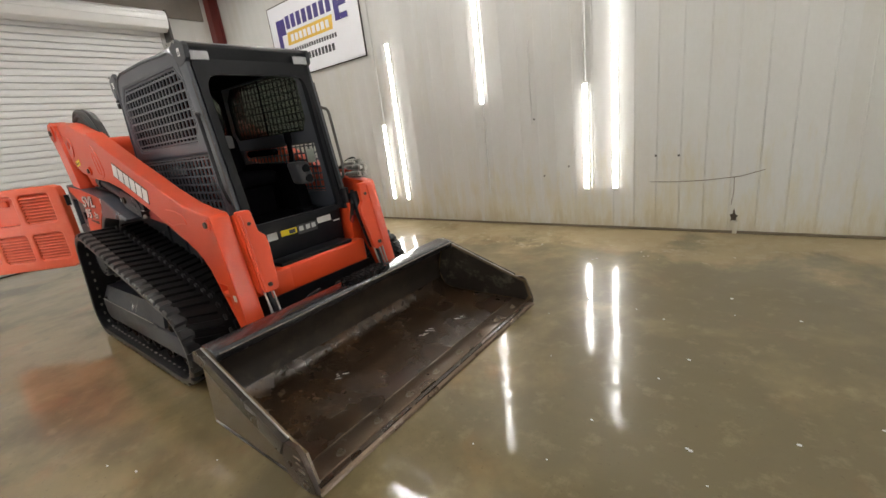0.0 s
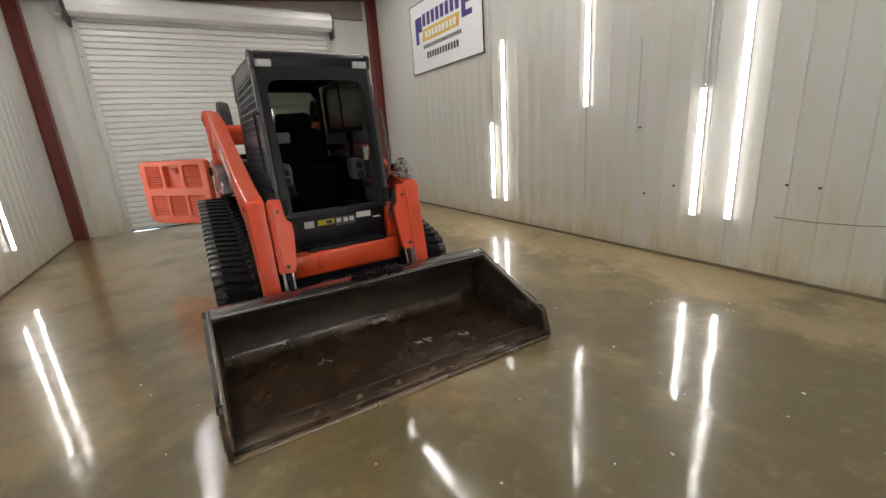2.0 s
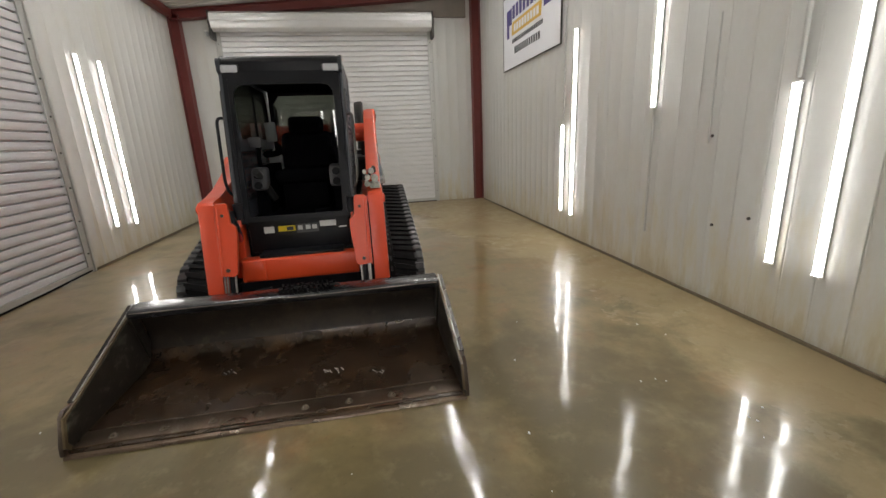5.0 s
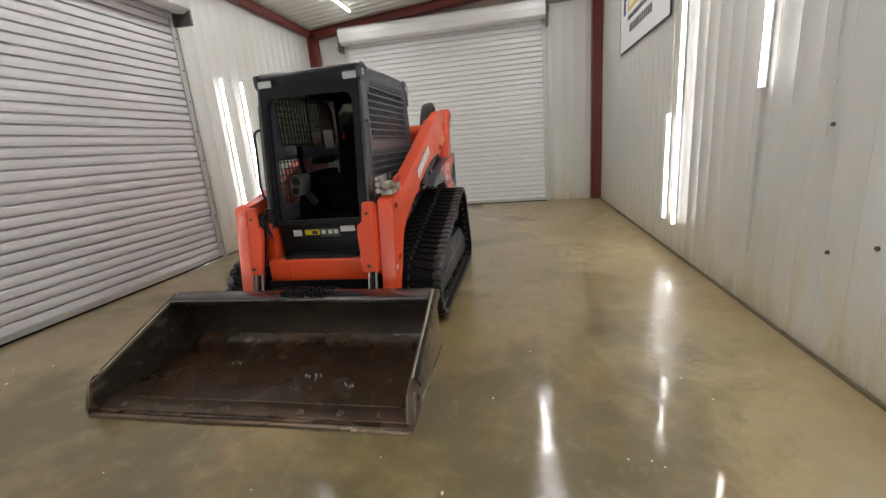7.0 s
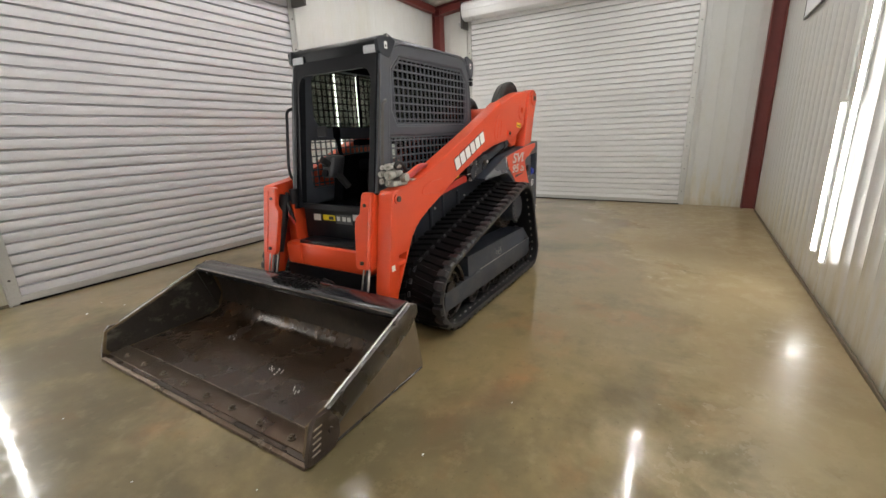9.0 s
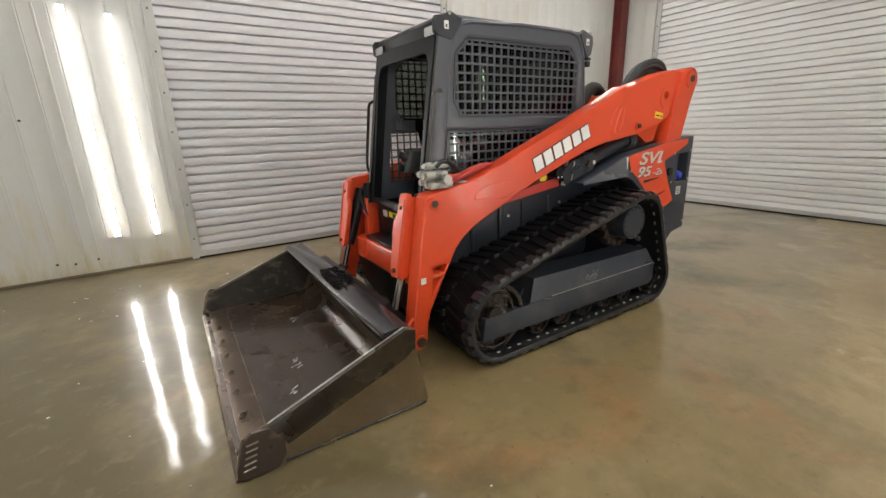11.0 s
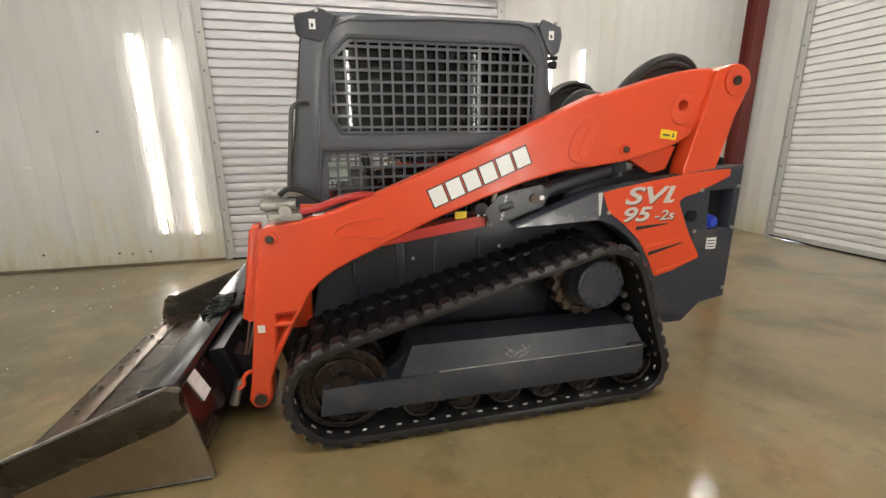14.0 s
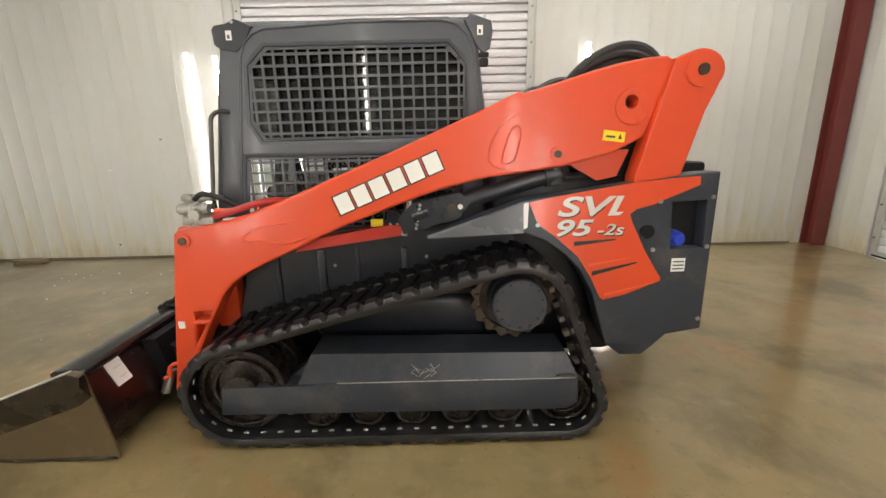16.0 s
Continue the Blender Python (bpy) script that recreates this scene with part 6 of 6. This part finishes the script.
for s in (1, -1):
    outl = [(-1.10, 0.012), (-1.05, 0.06), (-1.09, 0.20), (-1.20, 0.232), (-1.90, 0.517), (-1.945, 0.505), (-1.955, 0.45), (-1.99, 0.25), (-2.03, 0.03), (-2.025, 0.008), (-1.95, 0.006)]
    part("side_plate", prism(outl, ys(s, BW - 0.012), ys(s, BW)), M_BUCKET_OUT, bucket, "brown worn steel bucket side")
    # folded stiffener from the front corner up to the lip
    # its face is upright at the top and folds back to the plate below
    bm = bmesh.new()
    top = [(-1.20, 0.232), (-1.90, 0.520), (-1.955, 0.500)]
    mid = [(-1.245, 0.165), (-1.885, 0.452), (-1.950, 0.448)]
    foot = [(-1.275, 0.085), (-1.90, 0.31), (-1.965, 0.36)]
    rows = [[bm.verts.new((x, ys(s, w), z)) for x, z in line] for line, w in ((top, BW - 0.002), (top, BW + 0.030), (mid, BW + 0.036), (foot, BW - 0.002))]
    for a, b in zip(rows, rows[1:] + rows[:1]):
        for i in range(2):
            bm.faces.new((a[i], a[i + 1], b[i + 1], b[i]))
    for i in (0, 2):
        bm.faces.new([r[i] for r in rows])
    bmesh.ops.recalc_face_normals(bm, faces=bm.faces[:])
    part("side_stiffener", bm, M_STIFF, bucket)
    # dark strip along the bottom edge of the side
    part("wear_strip", sweep([(-1.25, ys(s, BW - 0.001), 0.012), (-1.6, ys(s, BW - 0.001), 0.010), (-2.015, ys(s, BW - 0.001), 0.012)], 0.0085, 8), M_STIFF, bucket)
    part("worn_edge", sweep([(-1.20, ys(s, BW + 0.002), 0.234), (-1.90, ys(s, BW + 0.002), 0.522)], 0.0046, 6), M_STEEL, bucket, "bright worn top edge")
    cutter = [(-1.045, 0.02), (-1.052, 0.07), (-1.10, 0.205), (-1.13, 0.228), (-1.215, 0.222), (-1.262, 0.155), (-1.26, 0.06), (-1.22, 0.01), (-1.09, 0.008)]
    sc = part("side_cutter", prism(cutter, ys(s, BW), ys(s, BW + 0.022), bevel=0.004), M_CUTTER, bucket, "brown rusty side cutter with weld beads")
    for k in range(5):
        z = 0.055 + 0.03 * k
        part("weld_bead", sweep([(-1.075 - 0.22 * (z - 0.055), ys(s, BW + 0.022), z), (-1.125 - 0.22 * (z - 0.055), ys(s, BW + 0.022), z + 0.004)], 0.005, 6), M_EDGE, sc)
    part("cutter_bolt", cyl((-1.20, ys(s, BW + 0.02), 0.12), (-1.20, ys(s, BW + 0.032), 0.12), 0.016, 6), M_RUST, sc)
    # inside corner gusset
    part("gusset", prism([(-1.88, 0.42), (-1.78, 0.46), (-1.90, 0.10), (-1.95, 0.2)], ys(s, BW - 0.03), ys(s, BW - 0.0165)), M_RESIDUE, bucket)
edge = prism([(-1.036, 0.004), (-1.042, 0.016), (-1.095, 0.032), (-1.10, 0.02), (-1.06, 0.004)], ys(1, -BW - 0.004), ys(1, BW + 0.004))
part("cutting_edge", edge, M_PLATE, bucket, "bright worn bolt-on cutting edge")
part("edge_plate", prism([(-1.085, 0.02), (-1.088, 0.037), (-1.20, 0.044), (-1.215, 0.036)], ys(1, -BW + 0.012), ys(1, BW - 0.012)), M_PLATE, bucket)
for s in (1, -1):
    part("side_liner", prism([(-1.10, 0.04), (-1.075, 0.075), (-1.105, 0.190), (-1.21, 0.222), (-1.79, 0.458), (-1.895, 0.44), (-1.948, 0.22), (-1.91, 0.075), (-1.82, 0.048)], ys(s, BW - 0.0165), ys(s, BW - 0.0125)), M_RESIDUE, bucket, "inner side with dried grey residue")
flake_rng = random.Random(21)
bm = bmesh.new()
for cx, cy in ((-1.50, 0.24), (-1.49, 0.27), (-1.66, -0.42), (-1.40, 0.55)):
    for k in range(5):
        x, y = cx + flake_rng.uniform(-0.03, 0.03), YC + cy + flake_rng.uniform(-0.05, 0.05)
        a, L = flake_rng.uniform(0.4, 0.8), flake_rng.uniform(0.003, 0.022)
        z = 0.0355 + 0.018 * max(0.0, (-1.30 - x)) 
        e, w = Vector((math.cos(a), math.sin(a), 0)) * L, Vector((-math.sin(a), math.cos(a), 0)) * 0.002
        p = Vector((x, y, z + 0.002))
        bm.faces.new([bm.verts.new(p - e - w), bm.verts.new(p + e - w), bm.verts.new(p + e + w), bm.verts.new(p - e + w)])
made = bmesh.ops.extrude_face_region(bm, geom=bm.faces[:])["geom"]
bmesh.ops.translate(bm, vec=(0, 0, 0.002), verts=[g for g in made if isinstance(g, bmesh.types.BMVert)])
bmesh.ops.recalc_face_normals(bm, faces=bm.faces[:])
tagged(part("paint_flakes", bm, M_STICKER, bucket), "pale scrapes on the bucket floor", kind="stuff")
part("edge_seam", box(-1.213, -1.219, ys(1, -BW + 0.10), ys(1, BW - 0.10), 0.033, 0.041), M_EDGE, bucket)
nut = bmesh.new()
add_cyl(nut, (0, 0, -0.002), (0, 0, 0.003), 0.023, 16)
add_cyl(nut, (0, 0, 0.003), (0, 0, 0.014), 0.016, 6)
add_cyl(nut, (0, 0, 0.014), (0, 0, 0.021), 0.009, 10)
NUT = mesh_from(nut, "edge_bolt", M_EDGE)
for k in range(8):
    y = -0.84 + 0.24 * k
    piece("edge_bolt", NUT, bucket, pose(-1.13, YC + y, 0.041, 0, -8, 0))
# back of the bucket and the quick-attach plate
part("hitch_plate", prism([(-2.0, 0.13), (-1.94, 0.47), (-2.02, 0.48), (-2.10, 0.15)], ys(1, -0.62), ys(1, 0.62)), M_BLACK, bucket, "black quick-attach plate")
for s in (1, -1):
    part("hitch_ear", prism([(-2.0, 0.08), (-1.99, 0.42), (-2.12, 0.36), (-2.24, 0.16), (-2.22, 0.08), (-2.14, 0.06)], ys(s, 0.40), ys(s, 0.545)), M_BLACK, bucket)
    part("hitch_handle", sweep(rounded([(-2.03, ys(s, 0.3), 0.40), (-2.03, ys(s, 0.3), 0.48), (-2.05, ys(s, 0.18), 0.49)], 0.03, 3), 0.012, 8), M_BLACK, bucket)
for s in (1, -1):
    part("rod_end", cyl((-2.075, ys(s, 0.605), 0.26), (-2.035, ys(s, 0.64), 0.13), 0.026, 16), M_STEEL, bucket, "bare steel rod end")
part("back_label", prism([(-1.980, 0.328), (-1.986, 0.331), (-1.929, 0.467), (-1.923, 0.464)], ys(1, 0.785), ys(1, 0.88)), M_WHITE, bucket, "white label on the bucket back")
for z in (0.365, 0.42):
    x = -1.9855 + (z - 0.331) * 0.419
    part("label_bar", prism([(x - 0.001, z), (x - 0.0025, z), (x + 0.0003, z + 0.007), (x + 0.0018, z + 0.007)], ys(1, 0.80), ys(1, 0.85)), M_STICKER, bucket)
# cable chain lying over the lip
link_bm = bmesh.new()
for y0, y1 in ((-0.030, -0.023), (0.023, 0.030)):
    add_box(link_bm, -0.015, 0.015, y0, y1, 0.0, 0.026, 0.002, 1)
for z0, z1 in ((0.0, 0.006), (0.020, 0.026)):
    add_box(link_bm, -0.006, 0.006, -0.023, 0.023, z0, z1)
CHAIN_LINK = mesh_from(link_bm, "chain_link", M_RUBBER)
rng = random.Random(5)
chain = part("cable_chain", sweep(rounded([(-1.89, YC - 0.10, 0.535), (-1.86, YC + 0.02, 0.54), (-1.89, YC + 0.16, 0.54), (-1.86, YC + 0.32, 0.537)], 0.05, 4), 0.008, 8), M_HOSE, bucket, "black cable chain lying over the lip")
for row, x in enumerate((-1.905, -1.835)):
    for k in range(11):
        piece("chain_link", CHAIN_LINK, chain, pose(x + rng.uniform(-0.010, 0.010), YC - 0.07 + 0.033 * k, 0.523 - 0.004 * row, rng.uniform(-6, 6), rng.uniform(-8, 8), 90 + rng.uniform(-14, 14)))
part("hose_block", box(-1.92, -1.985, ys(1, -0.10), ys(1, 0.10), 0.47, 0.523, 0.01), M_BLACK, bucket)

# the bucket is curled so that its back stands a little lower than its pressed height
def settled(z):
    return z if z < 0.25 else 0.25 + (z - 0.25) * 0.897


for ob in [bucket] + [c for c in bucket.children_recursive if c.name.split(".")[0] not in ("edge_bolt", "chain_link")]:
    for v in ob.data.vertices:
        v.co.z = settled(v.co.z)
for ob in chain.children:
    ob.matrix_basis = Matrix.Translation((0, 0, settled(0.523) - 0.523)) @ ob.matrix_basis

# ---- loose things ----
stance = level
dome = thing("security_lamp", (WEST + 0.12, -0.60, 3.80), "small white unlit dome lamp under the roof", "lamp")
part("base", box(WEST, WEST + 0.14, -0.64, -0.56, 3.82, 3.86, 0.008), M_FIXTURE, dome)
part("dome", cyl((WEST + 0.1, -0.60, 3.82), (WEST + 0.1, -0.60, 3.75), 0.05, 18, 0.028), M_LAMP, dome)
rng = random.Random(4)
bm = bmesh.new()
for x, z in ((-3.2, 1.32), (-2.95, 1.33), (-4.1, 2.25), (-4.35, 2.2), (-2.3, 0.42)):
    for k in range(4):
        u, v, w = x + rng.uniform(-0.05, 0.05), z + rng.uniform(-0.012, 0.012), rng.uniform(0.006, 0.022)
        add_box(bm, u - w, u + w, SOUTH + 0.001, SOUTH + 0.004, v - 0.003, v + 0.003)
part("paint_scuffs", bm, M_WHITE, door_south, "pale scuffs on the curtain")
bm = bmesh.new()
for x, z, w in ((0.935, 1.25, 0.018), (0.915, 1.247, 0.010), (0.955, 1.256, 0.008)):
    add_box(bm, x - w, x + w, SOUTH + 0.001, SOUTH + 0.003, z - 0.006, z + 0.006)
part("wall_scuff", bm, M_WHITE, wall_south, "small white scrape on the wall sheet")
solid("wood_block", box(1.95, 2.35, -1.14, -1.02, 0.0, 0.06, 0.008), M_WOOD, "dark weathered wooden block on the floor by the wall", "wood block")
rng = random.Random(9)
bm = bmesh.new()
for k in range(70):
    x, y = rng.uniform(-2.2, 1.2), rng.uniform(-0.6, 4.6)
    r = rng.uniform(0.003, 0.008)
    bmesh.ops.create_icosphere(bm, subdivisions=1, radius=r, matrix=Matrix.Translation((x, y, r * 0.5)) @ Matrix.Diagonal((1.6, 1.0, 0.7, 1)))
solid("floor_crumbs", bm, M_STICKER, "small pale crumbs of dirt scattered on the wet floor", "debris", "stuff")
# damage on the sign wall: a long crease and a torn hole at the base
bm = sweep([(-0.67, NORTH - 0.004, 0.553), (-0.39, NORTH - 0.004, 0.546), (-0.13, NORTH - 0.004, 0.558), (0.157, NORTH - 0.004, 0.59), (0.354, NORTH - 0.004, 0.65)], 0.0032, 6)
part("wall_crease", bm, M_BASE, wall_north, "long dark crease in the sheet")
part("wall_crease", sweep([(0.10, NORTH - 0.004, 0.30), (0.115, NORTH - 0.004, 0.43), (0.11, NORTH - 0.004, 0.58)], 0.003, 6), M_BASE, wall_north)
bm = prism([(0.105, 0.130), (0.125, 0.142), (0.150, 0.136), (0.152, 0.165), (0.165, 0.185), (0.142, 0.200), (0.128, 0.265), (0.118, 0.205), (0.096, 0.195), (0.108, 0.165)], NORTH - 0.016, NORTH - 0.004)
part("torn_hole", bm, M_RUST, wall_north, "torn dark hole with a bent flap")
part("torn_flap", prism([(0.125, 0.0), (0.165, 0.0), (0.17, 0.125), (0.135, 0.13)], NORTH - 0.035, NORTH - 0.014), M_WALL, wall_north)
for x, z in ((-0.613, 0.84), (-0.39, 0.83), (-2.02, 1.38), (-1.92, 0.66), (-1.59, 0.77)):
    part("wall_screw", cyl((x, NORTH - 0.02, z), (x, NORTH - 0.008, z), 0.012, 8), M_DARKSTEEL, wall_north)
for x, z in ((1.0, 0.2), (0.16, 1.65), (0.2, 0.17), (0.05, 0.15), (-0.15, 0.17)):
    part("wall_screw", cyl((x, SOUTH + 0.008, z), (x, SOUTH + 0.02, z), 0.013, 8), M_DARKSTEEL, wall_south)
